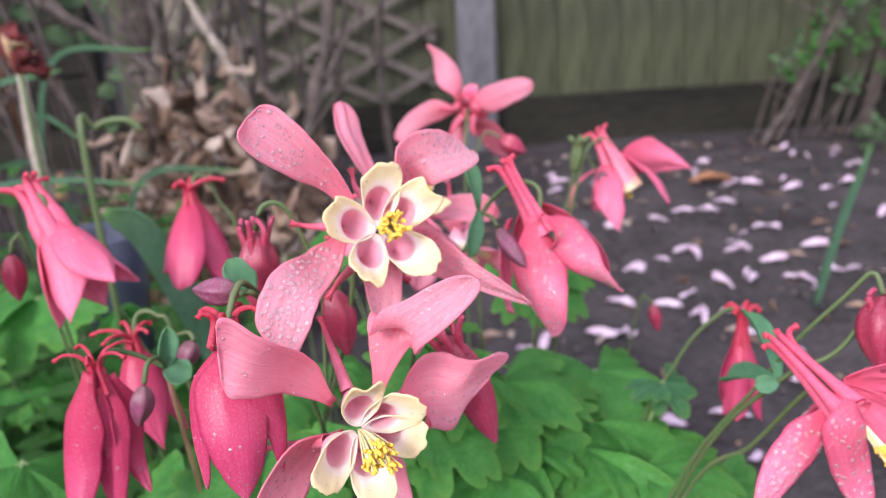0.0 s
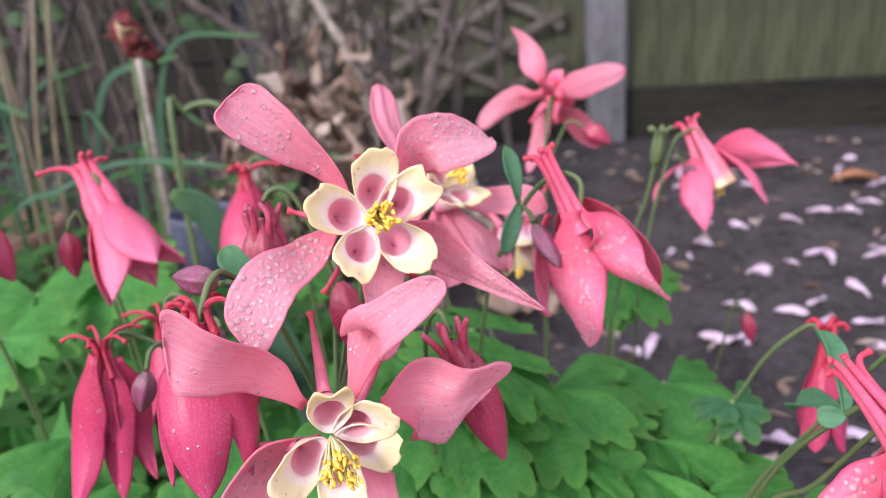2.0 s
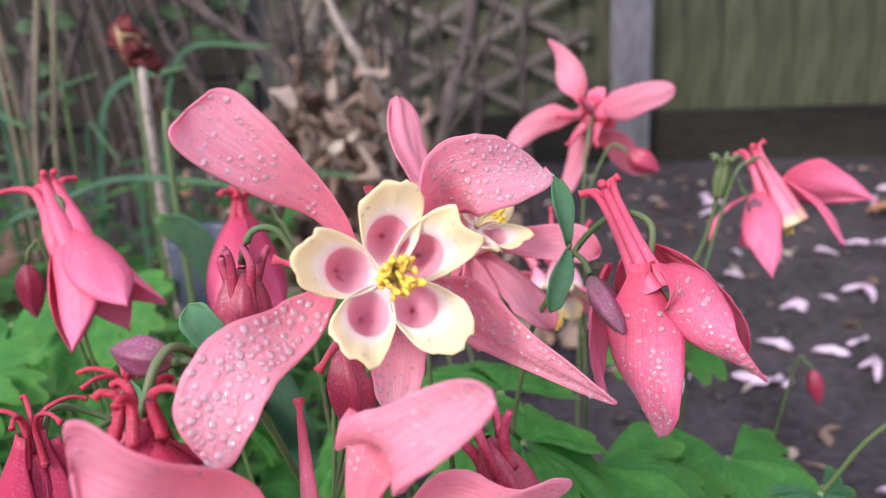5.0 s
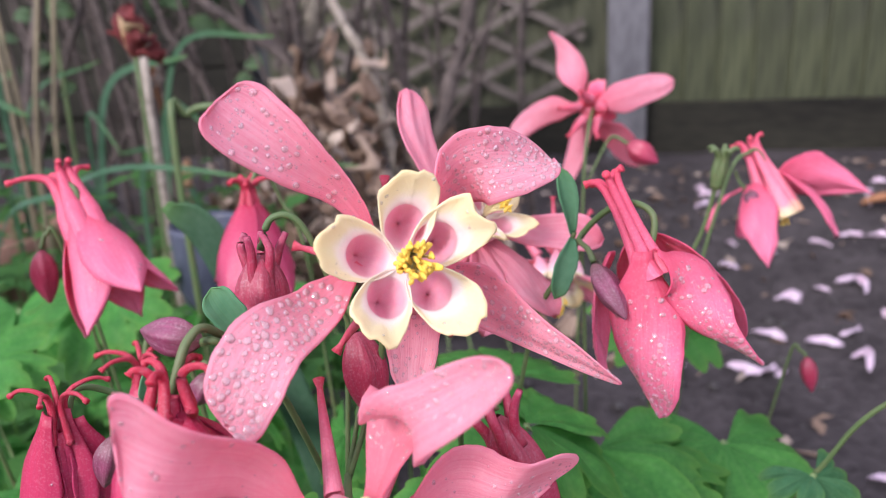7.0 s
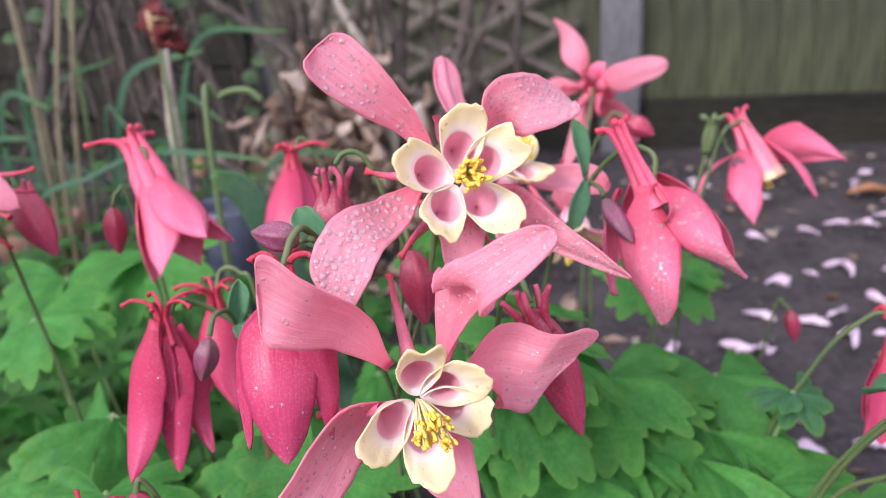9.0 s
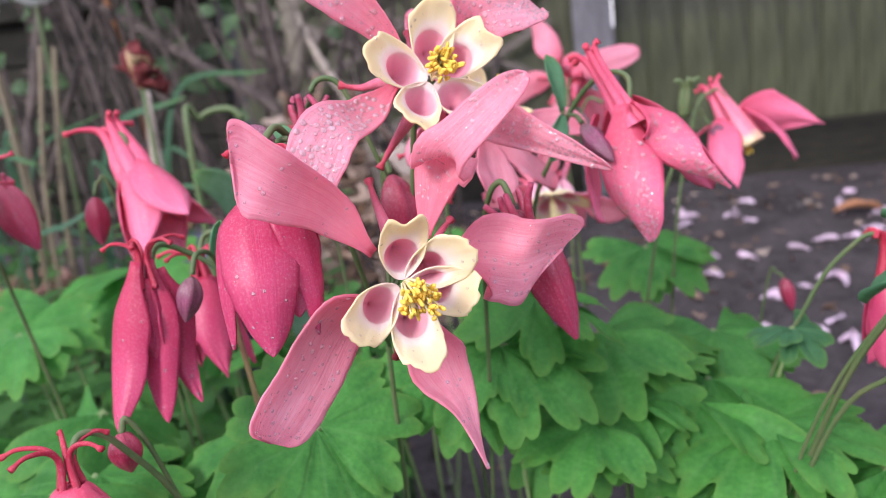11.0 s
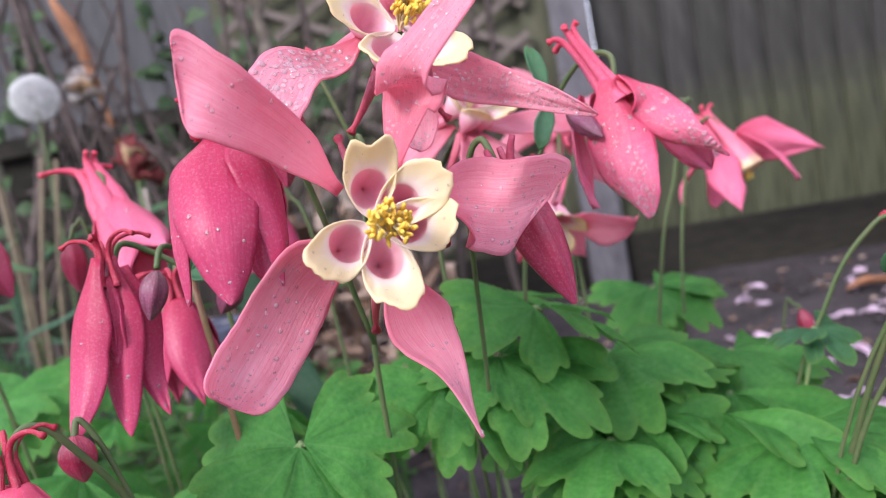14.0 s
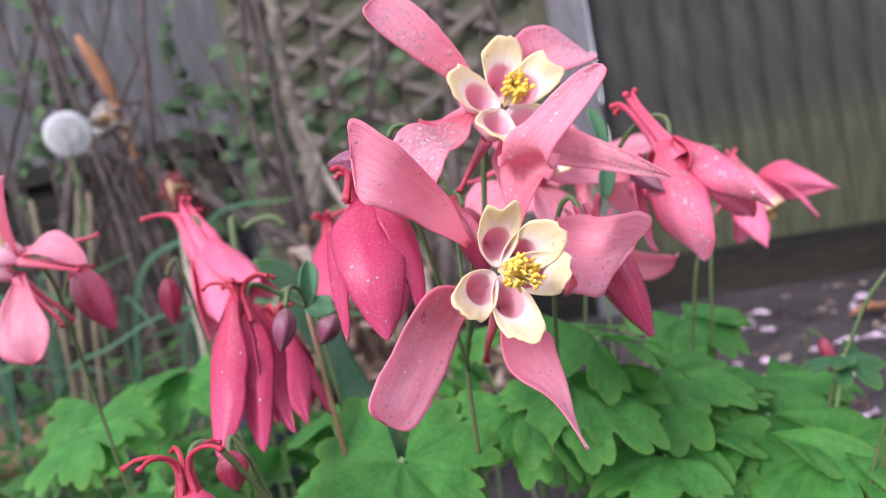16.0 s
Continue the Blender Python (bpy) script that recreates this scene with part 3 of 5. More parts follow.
def bract(owner, base, tip, width, face, seed=0.0):
    ob = part("bract", sheet(base, tip, width, face, 0.08, 0, 0.05, 0.35, 0.5, 2.4, seed, 0.02, 0, nu=8, nv=12), BRACT, owner, "small blue-green leafy bract")
    return thick(ob, 0.0004)

# ---------- ground, fence ----------
def ground_height(x, y):
    near = math.exp(-((x - 0.1) ** 2 + (y - 0.9) ** 2) / 3.0)
    h = 0.012 * noise.noise(V((x * 2.2, y * 2.2, 0.3))) + 0.007 * noise.noise(V((x * 9, y * 9, 1.7))) + 0.004 * noise.noise(V((x * 31, y * 31, 4.1)))
    return h * (0.2 + near)


def ground_sheet():
    xs = sorted({round(math.copysign(abs(i / 75) ** 2.2 * 60 + abs(i / 75) * 2.2, i) + 0.2, 4) for i in range(-75, 76)})
    ys = sorted({round(math.copysign(abs(i / 75) ** 2.4 * 60 + abs(i / 75) * 2.0, i) + 0.9, 4) for i in range(-75, 76)})
    verts = [(x, y, ground_height(x, y)) for y in ys for x in xs]
    n = len(xs)
    faces = [(j * n + i, j * n + i + 1, (j + 1) * n + i + 1, (j + 1) * n + i) for j in range(len(ys) - 1) for i in range(n - 1)]
    me = bpy.data.meshes.new("ground")
    me.from_pydata(verts, [], faces)
    for p in me.polygons:
        p.use_smooth = True
    me.materials.append(SOIL)
    return tagged(new("ground", me), "bare damp dark brown soil of a garden bed", "ground", kind="structure")


ground_sheet()


def box(x0, y0, z0, x1, y1, z1, bm=None, bevel=0.0):
    bm = bm or bmesh.new()
    made = bmesh.ops.create_cube(bm, size=1.0)["verts"]
    for v in made:
        v.co = V(((x0 + x1) / 2 + v.co.x * (x1 - x0), (y0 + y1) / 2 + v.co.y * (y1 - y0), (z0 + z1) / 2 + v.co.z * (z1 - z0)))
    if bevel:
        bmesh.ops.bevel(bm, geom=list(bm.edges), offset=bevel, segments=2, affect="EDGES", clamp_overlap=True)
    return bm


FENCE_Y, BOARD_TOP = 1.99, 0.114
fence = tagged(new("fence"), "weathered feather-edge board fence green with algae", "fence", kind="structure")
ORIGIN[fence.name] = V((0, 0, 0))


def flat(ob):
    for p in ob.data.polygons:
        p.use_smooth = False
    return ob


def fence_board_mesh(material):
    """One feather-edge board: thick at one side, thin at the other."""
    bm = bmesh.new()
    h, w = 1.72, 0.094
    prof = [(0, 0.0), (w, 0.016), (w, 0.02), (0, 0.0145)]
    lo = [bm.verts.new((x, y, 0.0)) for x, y in prof]
    hi = [bm.verts.new((x, y, h)) for x, y in prof]
    for i in range(4):
        j = (i + 1) % 4
        bm.faces.new((lo[i], lo[j], hi[j], hi[i]))
    bm.faces.new(lo[::-1])
    bm.faces.new(hi)
    bmesh.ops.bevel(bm, geom=[e for e in bm.edges if abs(e.verts[0].co.z - e.verts[1].co.z) > 1], offset=0.0015, segments=1, affect="EDGES")
    me = bpy.data.meshes.new("fence_board")
    bm.to_mesh(me)
    bm.free()
    me.materials.append(material)
    return me


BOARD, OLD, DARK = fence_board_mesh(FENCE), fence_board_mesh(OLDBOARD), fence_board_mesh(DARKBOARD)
rnd = random.Random(4)
PITCH = 0.076
for i in range(-48, 62):
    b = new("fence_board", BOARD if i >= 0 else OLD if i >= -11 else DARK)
    b.parent = fence
    b.matrix_basis = pose(0.118 + i * PITCH if i >= 0 else 0.03 + i * PITCH, FENCE_Y + rnd.uniform(-0.002, 0.002), BOARD_TOP - 0.01 - rnd.uniform(0, 0.006), rnd.uniform(-0.15, 0.15), rnd.uniform(-0.25, 0.25), 0)
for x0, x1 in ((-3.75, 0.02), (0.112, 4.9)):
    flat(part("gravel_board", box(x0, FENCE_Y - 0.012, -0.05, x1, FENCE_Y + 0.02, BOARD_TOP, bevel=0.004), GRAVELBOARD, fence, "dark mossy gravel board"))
    for z in (0.45, 1.45):
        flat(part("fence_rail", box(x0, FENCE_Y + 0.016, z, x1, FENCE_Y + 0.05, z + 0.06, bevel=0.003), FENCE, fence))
# Added dark boards: they only darken the left fence below the rail.
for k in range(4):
    flat(part("added_low_board", box(-3.75, FENCE_Y - 0.034, 0.118 + k * 0.116, -0.845, FENCE_Y - 0.013, 0.23 + k * 0.116, bevel=0.004), GRAVELBOARD, fence, "dark brown horizontal board added to darken the lower fence"))
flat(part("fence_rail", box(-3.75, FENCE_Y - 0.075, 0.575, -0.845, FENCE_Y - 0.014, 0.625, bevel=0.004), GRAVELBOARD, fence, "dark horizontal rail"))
for x in (-1.83, 0.022, 1.95, 3.8):
    flat(part("fence_post", box(x, FENCE_Y - 0.055, -0.05, x + 0.088, FENCE_Y + 0.06, 1.85, bevel=0.005), POSTMAT, fence, "weathered grey post"))

trellis = thing("trellis", (-0.9, FENCE_Y - 0.04, 0.12), "brown diamond lattice trellis fixed to the fence", "trellis")
TX0, TX1, TZ0, TZ1 = -0.78, -0.03, 0.13, 1.4
for slope in (1, -1):
    for i in range(-13, 8):
        c = TX0 + i * 0.205
        pts = []
        for z in (TZ0, TZ1):
            pts.append((c + (z - TZ0) * 1.93 if slope > 0 else c + (TZ1 - z) * 1.93, z))
        (xa, za), (xb, zb) = pts
        lo, hi = sorted((((TX0 - xa) / (xb - xa)), ((TX1 - xa) / (xb - xa))))
        lo, hi = max(lo, 0), min(hi, 1)
        if hi - lo < 0.03:
            continue
        p, q = V((xa + (xb - xa) * lo, 0, za + (zb - za) * lo)), V((xa + (xb - xa) * hi, 0, za + (zb - za) * hi))
        y = FENCE_Y - (0.03 if slope > 0 else 0.02)
        d = (q - p).normalized()
        n = V((-d.z, 0, d.x)) * 0.009
        bm = bmesh.new()
        a = [bm.verts.new(v + V((0, yy, 0))) for yy in (y - 0.005, y + 0.005) for v in (p + n, p - n, q - n, q + n)]
        for f in ((0, 1, 2, 3), (7, 6, 5, 4), (0, 4, 5, 1), (1, 5, 6, 2), (2, 6, 7, 3), (3, 7, 4, 0)):
            bm.faces.new([a[k] for k in f])
        flat(part("lattice_slat", bm, LATTICE, trellis))

# ---------- the open columbine flowers ----------
open_flower(
    "wide open pink columbine with cream cup, beaded with rain", (-0.0215, 0.2055, 0.3815), (0.45, -0.8, 0.36),
    [],
    [(-0.0215, 0.2065, 0.381), (-0.03, 0.222, 0.372), (-0.036, 0.229, 0.345), (-0.0445, 0.2235, 0.318)],
    reach=0.0168, half=0.0074, spur_len=0.016, spur_curl=0.7, seed=3, sta=0.0115, count=60, spread=0.0036, wet=1000, bead=0.00075, wets=(0.2, 0.9, 0.8, 0.2, 0.9),
    curved=(((-0.0262, 0.2103, 0.3820), (-0.0327, 0.2085, 0.3942), (-0.0409, 0.2025, 0.4044), (-0.0509, 0.1972, 0.4153), 0.0071, 0.0158, 55, 6, -0.19, 22),
            ((-0.0205, 0.2154, 0.3835), (-0.0146, 0.2225, 0.3939), (-0.0058, 0.2246, 0.3970), (0.0052, 0.2348, 0.3951), 0.0169, 0.0154, -44, 14, 0.26, 6),
            ((-0.0236, 0.2157, 0.3775), (-0.0106, 0.2204, 0.3699), (0.0034, 0.2144, 0.3633), (0.0197, 0.2116, 0.3546), 0.0125, 0.0047, -16, -54, -0.21, 4),
            ((-0.0225, 0.2120, 0.3760), (-0.0225, 0.2130, 0.3680), (-0.0225, 0.2100, 0.3610), (-0.0220, 0.2050, 0.3540), 0.0125, 0.0110, 0, 0, 0.00, 4),
            ((-0.0298, 0.2050, 0.3819), (-0.0367, 0.1961, 0.3762), (-0.0416, 0.1839, 0.3743), (-0.0468, 0.1745, 0.3639), 0.0099, 0.0170, -21, -12, -0.41, 8)), turns=(-9, -62, -142, 139, 66))

open_flower(
    "open pink columbine with cream cup and long yellow stamens", (-0.0278, 0.1725, 0.341), (0.42, -0.87, 0.12),
    [],
    [(-0.0255, 0.1735, 0.3405), (-0.034, 0.195, 0.333), (-0.044, 0.222, 0.32), (-0.05, 0.232, 0.287), (-0.055, 0.25, 0.15), (-0.055, 0.265, 0.0)],
    reach=0.0152, half=0.0069, spur_len=0.024, spur_out=0.5, seed=5, sta=0.0165, count=58, spread=0.004, droop=0.12, depth=0.0125, wet=700, bead=0.00055, wets=(0.07, 0.8, 0.3, 0.06, 0.3),
    curved=(((-0.0335, 0.1739, 0.3480), (-0.0407, 0.1694, 0.3591), (-0.0466, 0.1578, 0.3673), (-0.0534, 0.1551, 0.3729), 0.0102, 0.0176, 0, 10, 0.67, 20),
            ((-0.0221, 0.1746, 0.3501), (-0.0176, 0.1811, 0.3634), (-0.0130, 0.1698, 0.3694), (0.0034, 0.1643, 0.3827), 0.0146, 0.0114, 59, 54, 0.40, 7),
            ((-0.0171, 0.1817, 0.3428), (-0.0105, 0.1904, 0.3408), (-0.0020, 0.1918, 0.3385), (0.0062, 0.1987, 0.3388), 0.0203, 0.0224, 15, -24, -1.16, 6),
            ((-0.0292, 0.1839, 0.3325), (-0.0248, 0.1840, 0.3169), (-0.0198, 0.1816, 0.3080), (-0.0144, 0.1750, 0.2944), 0.0159, 0.0039, 11, 47, 0.21, 5),
            ((-0.0330, 0.1800, 0.3355), (-0.0438, 0.1735, 0.3325), (-0.0508, 0.1655, 0.3222), (-0.0578, 0.1577, 0.3123), 0.0168, 0.0178, 30, 27, 0.15, 16)), turns=(-4, -66, -106, -178, 118))

open_flower(
    "pink columbine seen from behind, its spurs bunched in the middle", (0.0105, 0.497, 0.3615), (0.3, 0.9, 0.12),
    [],
    [(0.0105, 0.495, 0.3615), (0.008, 0.478, 0.352), (0.006, 0.472, 0.325), (0.002, 0.47, 0.2), (0.0, 0.45, 0.0)],
    reach=0.0125, depth=0.012, seed=9, spur_len=0.014, spur_curl=0.5, spur_w=0.0028, spur_out=0.25, blush=1.7, petal_mat=FUNNEL,
    curved=(((0.0061, 0.4919, 0.3642), (0.0009, 0.4978, 0.3768), (-0.0053, 0.5050, 0.3878), (-0.0127, 0.5121, 0.3991), 0.0154, 0.0151, -57, 34, -0.09, 5),
            ((0.0108, 0.4904, 0.3630), (0.0251, 0.4975, 0.3660), (0.0380, 0.5060, 0.3690), (0.0522, 0.5135, 0.3712), 0.0165, 0.0155, 15, 20, -0.10, 5),
            ((0.0045, 0.4925, 0.3618), (-0.0111, 0.5008, 0.3599), (-0.0251, 0.5082, 0.3520), (-0.0372, 0.5146, 0.3403), 0.0139, 0.0134, 5, -8, 0.06, 5),
            ((0.0083, 0.4925, 0.3619), (0.0036, 0.4985, 0.3475), (-0.0009, 0.5020, 0.3304), (-0.0072, 0.5047, 0.3131), 0.0119, 0.0113, -9, -15, 0.00, 5),
            ((0.0095, 0.4910, 0.3568), (0.0198, 0.5039, 0.3464), (0.0283, 0.5164, 0.3339), (0.0373, 0.5295, 0.3224), 0.0166, 0.0176, -5, 21, 0.03, 5)))

open_flower(
    "pink columbine facing sideways behind the tallest flower, cream cup showing", (-0.0185, 0.287, 0.366), (0.62, -0.42, 0.62),
    [((-0.046, 0.281, 0.395), 0.0135, 0.0, 10, 0.0, 2.2, 0.45),
     ((0.016, 0.302, 0.354), 0.014, 0.0, 0, 0.0, 2.2, 0.0),
     ((0.003, 0.283, 0.337), 0.0165, 0.05, 10, 0.0, 2.2, 0.0),
     ((-0.016, 0.266, 0.338), 0.0165, 0.05, 10, 0.0, 2.2, 0.0),
     ((-0.045, 0.275, 0.352), 0.014, 0.06, 0, 0.0, 2.2, 0.0)],
    [(-0.0185, 0.287, 0.361), (-0.03, 0.296, 0.352), (-0.038, 0.3, 0.33), (-0.036, 0.3, 0.2), (-0.03, 0.3, 0.0)],
    reach=0.0125, seed=12, sta=0.012)

open_flower(
    "small nodding pink columbine with a pale yellow cup", (-0.002, 0.366, 0.3185), (0.16, -0.72, -0.62),
    [((-0.032, 0.362, 0.322), 0.0165, 0.05, 0, 0.0, 2.0, 0.0),
     ((0.0345, 0.352, 0.3145), 0.0195, 0.08, 0, 0.0, 3.0, 0.0),
     ((0.012, 0.382, 0.299), 0.013, 0.05, 0, 0.0, 1.8, 0.0),
     ((-0.018, 0.382, 0.301), 0.013, 0.05, 0, 0.0, 1.8, 0.0),
     ((-0.002, 0.36, 0.342), 0.011, 0.05, 0, 0.0, 1.8, 0.0)],
    [(-0.002, 0.367, 0.3195), (-0.001, 0.377, 0.336), (0.003, 0.382, 0.338), (0.008, 0.384, 0.308), (0.01, 0.38, 0.15), (0.01, 0.38, 0.0)],
    reach=0.0138, half=0.0068, depth=0.014, seed=14, sta=0.018, spur_len=0.02, count=24, spread=0.0026)

open_flower(
    "nodding pink columbine, one sepal spread wide, pale cup below", (0.0895, 0.4395, 0.333), (0.4, -0.3, -0.86),
    [((0.1365, 0.4604, 0.3208), 0.0225, -0.12, 0, -0.06, 1.7, 0.1, (-0.1, 0.95, 0.2)),
     ((0.0869, 0.4132, 0.3038), 0.0175, 0.05, 0, 0.0, 1.6, 0.0, (0.0, 0.95, 0.2)),
     ((0.0625, 0.4511, 0.3109), 0.009, 0.1, 20, 0.12, 2.2, 0.0),
     ((0.083, 0.455, 0.303), 0.015, 0.05, 0, 0.0, 2.3, 0.0),
     ((0.118, 0.429, 0.313), 0.014, 0.1, 0, 0.0, 2.3, 0.0)],
    [(0.0895, 0.4395, 0.334), (0.086, 0.442, 0.347), (0.08, 0.44, 0.349), (0.07, 0.435, 0.335), (0.055, 0.43, 0.25), (0.04, 0.43, 0.0)],
    reach=0.0056, half=0.0052, depth=0.015, back=0.004, spur_w=0.0022, seed=17, sta=0.017, spur_len=0.023, count=14, spread=0.002, material=CORAL, cup=0.2, claw=0.4, taper=0.65, hanging=True)

open_flower(
    "nodding coral pink columbine, broad sepals wet with rain", (0.0275, 0.2635, 0.3605), (0.42, -0.3, -0.86),
    [((0.0157, 0.2626, 0.329), 0.011, 0.1, 0, 0.05, 2.2, 0.0),
     ((0.0535, 0.276, 0.334), 0.013, 0.12, 0, 0.0, 2.3, 0.0),
     ((0.031, 0.281, 0.33), 0.013, 0.1, 0, 0.0, 2.3, 0.0)],
    [(0.0275, 0.2645, 0.361), (0.0285, 0.268, 0.3725), (0.021, 0.274, 0.374), (0.012, 0.28, 0.3655), (0.004, 0.284, 0.35), (-0.006, 0.287, 0.325), (-0.014, 0.29, 0.25), (-0.02, 0.29, 0.0)],
    reach=0.003, half=0.003, depth=0.003, back=0.007, petal_mat=CORALSPUR, spur_w=0.0014, seed=21, sta=0.006, spur_len=0.025, count=12, spread=0.002, material=CORAL, wet=700, bead=0.00085, flip=-1, cup=0.2, claw=0.6, taper=0.65, hanging=True,
    curved=(((0.0257, 0.2600, 0.3655), (0.0264, 0.2570, 0.3488), (0.0271, 0.2528, 0.3370), (0.0308, 0.2490, 0.3250), 0.0200, 0.0290, -3, -42, -0.45, 2.6),
            ((0.0290, 0.2598, 0.3660), (0.0377, 0.2609, 0.3587), (0.0435, 0.2545, 0.3477), (0.0552, 0.2546, 0.3381), 0.0174, 0.0038, 55, -33, -0.23, 5)), face=(-0.1, -0.95, -0.1))

open_flower(
    "large coral pink columbine with long spurs, leaning over the soil", (0.1074, 0.2045, 0.3216), (0.3482, -0.8704, -0.3482),
    [((0.1424, 0.1965, 0.3006), 0.016, 0.1, 0, 0.0, 2.6, 0.0),
     ((0.1484, 0.2095, 0.3206), 0.016, 0.1, 0, 0.0, 2.6, 0.0),
     ((0.1104, 0.2245, 0.2966), 0.016, 0.1, 0, 0.0, 2.6, 0.0)],
    [(0.1077, 0.2036, 0.3213), (0.1110, 0.2140, 0.3200), (0.1060, 0.2220, 0.3140), (0.0960, 0.2360, 0.2860), (0.0790, 0.2520, 0.2540), (0.045, 0.28, 0.12), (0.02, 0.3, 0.0)],
    reach=0.0042, half=0.0034, depth=0.005, back=0.006, petal_mat=CORALSPUR, seed=25, sta=0.022, spur_len=0.027, count=20, spread=0.0024, material=CORAL, spur_w=0.0015, wet=420, bead=0.0009, flip=-1, cup=0.2, claw=0.45, taper=0.75, hanging=True,
    curved=(((0.1050, 0.2050, 0.3190), (0.0970, 0.1990, 0.3130), (0.0890, 0.1950, 0.3060), (0.0800, 0.1900, 0.2940), 0.0120, 0.0165, 0, 0, 0.0, 2.6),
            ((0.1040, 0.1920, 0.3300), (0.1030, 0.1890, 0.3210), (0.1080, 0.1910, 0.3060), (0.1120, 0.1870, 0.2910), 0.0130, 0.0175, 0, 0, 0.0, 2.6)), face=(0.0, -0.9, 0.45))

open_flower(
    "open pink columbine standing among the weeds at the side", (-0.222, 0.262, 0.366), (-0.75, -0.35, 0.45),
    [((-0.19, 0.258, 0.366), 0.0145, 0.25, 0, -0.25, 2.6, 0.0, (0.2, -0.5, 0.8)),
     ((-0.213, 0.25, 0.327), 0.019, 0.1, 0, 0.0, 3.0, 0.0, (0.3, -0.9, 0.2)),
     ((-0.245, 0.235, 0.345), 0.016, 0.1, 0, 0.0, 3.0, 0.0),
     ((-0.245, 0.262, 0.4), 0.016, 0.1, 0, 0.0, 3.0, 0.0),
     ((-0.213, 0.257, 0.398), 0.014, 0.1, 0, 0.0, 3.0, 0.0)],
    [(-0.222, 0.264, 0.366), (-0.215, 0.275, 0.358), (-0.22, 0.295, 0.3), (-0.21, 0.31, 0.15), (-0.2, 0.31, 0.0)], seed=28)

# ---------- nodding bells ----------
bell_flower("nodding pink columbine bell with long straight spurs", (-0.1632, 0.3055, 0.3590), (0.45, -0.3, -0.85), 0.041, 0.0165,
            [(-0.162, 0.304, 0.357), (-0.164, 0.306, 0.37), (-0.171, 0.308, 0.368), (-0.172, 0.31, 0.34), (-0.165, 0.32, 0.2), (-0.16, 0.33, 0.0)],
            0.0205, 0, CORAL, 0.02, 0.7, seed=31, wet=30, taper=0.95, bulge=0.05, spread=0.0055, spur_w=0.0026, point=1.8, spur_mat=CORALSPUR)
bell_flower("closed deep pink hanging columbine with curled red spurs", (-0.1095, 0.2100, 0.337), (0.03, -0.12, -1), 0.041, 0.005,
            [(-0.1095, 0.211, 0.335), (-0.108, 0.216, 0.3445), (-0.102, 0.222, 0.3405), (-0.0945, 0.2245, 0.334)],
            0.0165, 54, ROSE, 0.011, 0.9, seed=34, spur_w=0.001, wet=10, faces=((-0.2, -0.97, 0.1), (0.1, -0.98, 0.1), (0.5, -0.85, 0.1)),
            curved=(((-0.1106, 0.2077, 0.3425), (-0.1150, 0.2038, 0.3256), (-0.1162, 0.1998, 0.3121), (-0.1172, 0.1927, 0.2990), 0.0145, 0.0175, -4, 4, 0.1, 2.6),
                    ((-0.1088, 0.2114, 0.3420), (-0.1084, 0.2083, 0.3248), (-0.1090, 0.2052, 0.3102), (-0.1080, 0.2023, 0.2965), 0.0130, 0.0148, -6, -3, 0.0, 2.4),
                    ((-0.1065, 0.2125, 0.3390), (-0.1045, 0.2125, 0.3250), (-0.1045, 0.2115, 0.3110), (-0.1005, 0.2095, 0.2990), 0.0110, 0.0090, 0, 0, 0.0, 2.4),
                    ((-0.1110, 0.2130, 0.3390), (-0.1135, 0.2165, 0.3250), (-0.1135, 0.2160, 0.3110), (-0.1120, 0.2130, 0.2990), 0.0120, 0.0100, 0, 0, 0.0, 2.4)))
bell_flower("deep pink hanging columbine behind another bell", (-0.1185, 0.258, 0.3235), (0.03, -0.05, -1), 0.037, 0.01,
            [(-0.1185, 0.2585, 0.325), (-0.117, 0.262, 0.336), (-0.11, 0.262, 0.336), (-0.104, 0.262, 0.32), (-0.1, 0.27, 0.2), (-0.095, 0.28, 0.0)],
            0.014, 10, ROSE, 0.01, 0.9, seed=37, spur_w=0.0013, point=1.6)
bell_flower("large closed deep pink columbine bell with tangled red spurs", (-0.0585, 0.1785, 0.3665), (0.05, -0.2, -0.98), 0.0405, 0.003,
            [(-0.0585, 0.179, 0.367), (-0.0565, 0.184, 0.375), (-0.0545, 0.19, 0.374), (-0.051, 0.205, 0.355), (-0.0475, 0.2265, 0.306)],
            0.025, 36, ROSE, 0.006, 0.5, seed=41, spread=0.0042, spur_w=0.0013, wet=40,
            curved=(((-0.0575, 0.1755, 0.3640), (-0.0565, 0.1680, 0.3570), (-0.0545, 0.1615, 0.3450), (-0.0545, 0.1600, 0.3310), 0.0185, 0.0225, 8, 15, -0.2, 2.4),
                    ((-0.0600, 0.1775, 0.3640), (-0.0655, 0.1710, 0.3560), (-0.0662, 0.1670, 0.3440), (-0.0648, 0.1645, 0.3315), 0.0150, 0.0150, 0, 0, 0.0, 2.0),
                    ((-0.0560, 0.1785, 0.3640), (-0.0485, 0.1735, 0.3560), (-0.0465, 0.1715, 0.3440), (-0.0470, 0.1690, 0.3320), 0.0150, 0.0160, 0, 0, 0.0, 2.0),
                    ((-0.0570, 0.1810, 0.3620), (-0.0570, 0.1880, 0.3530), (-0.0560, 0.1870, 0.3420), (-0.0560, 0.1820, 0.3320), 0.0170, 0.0200, 0, 0, 0.0, 2.2)))
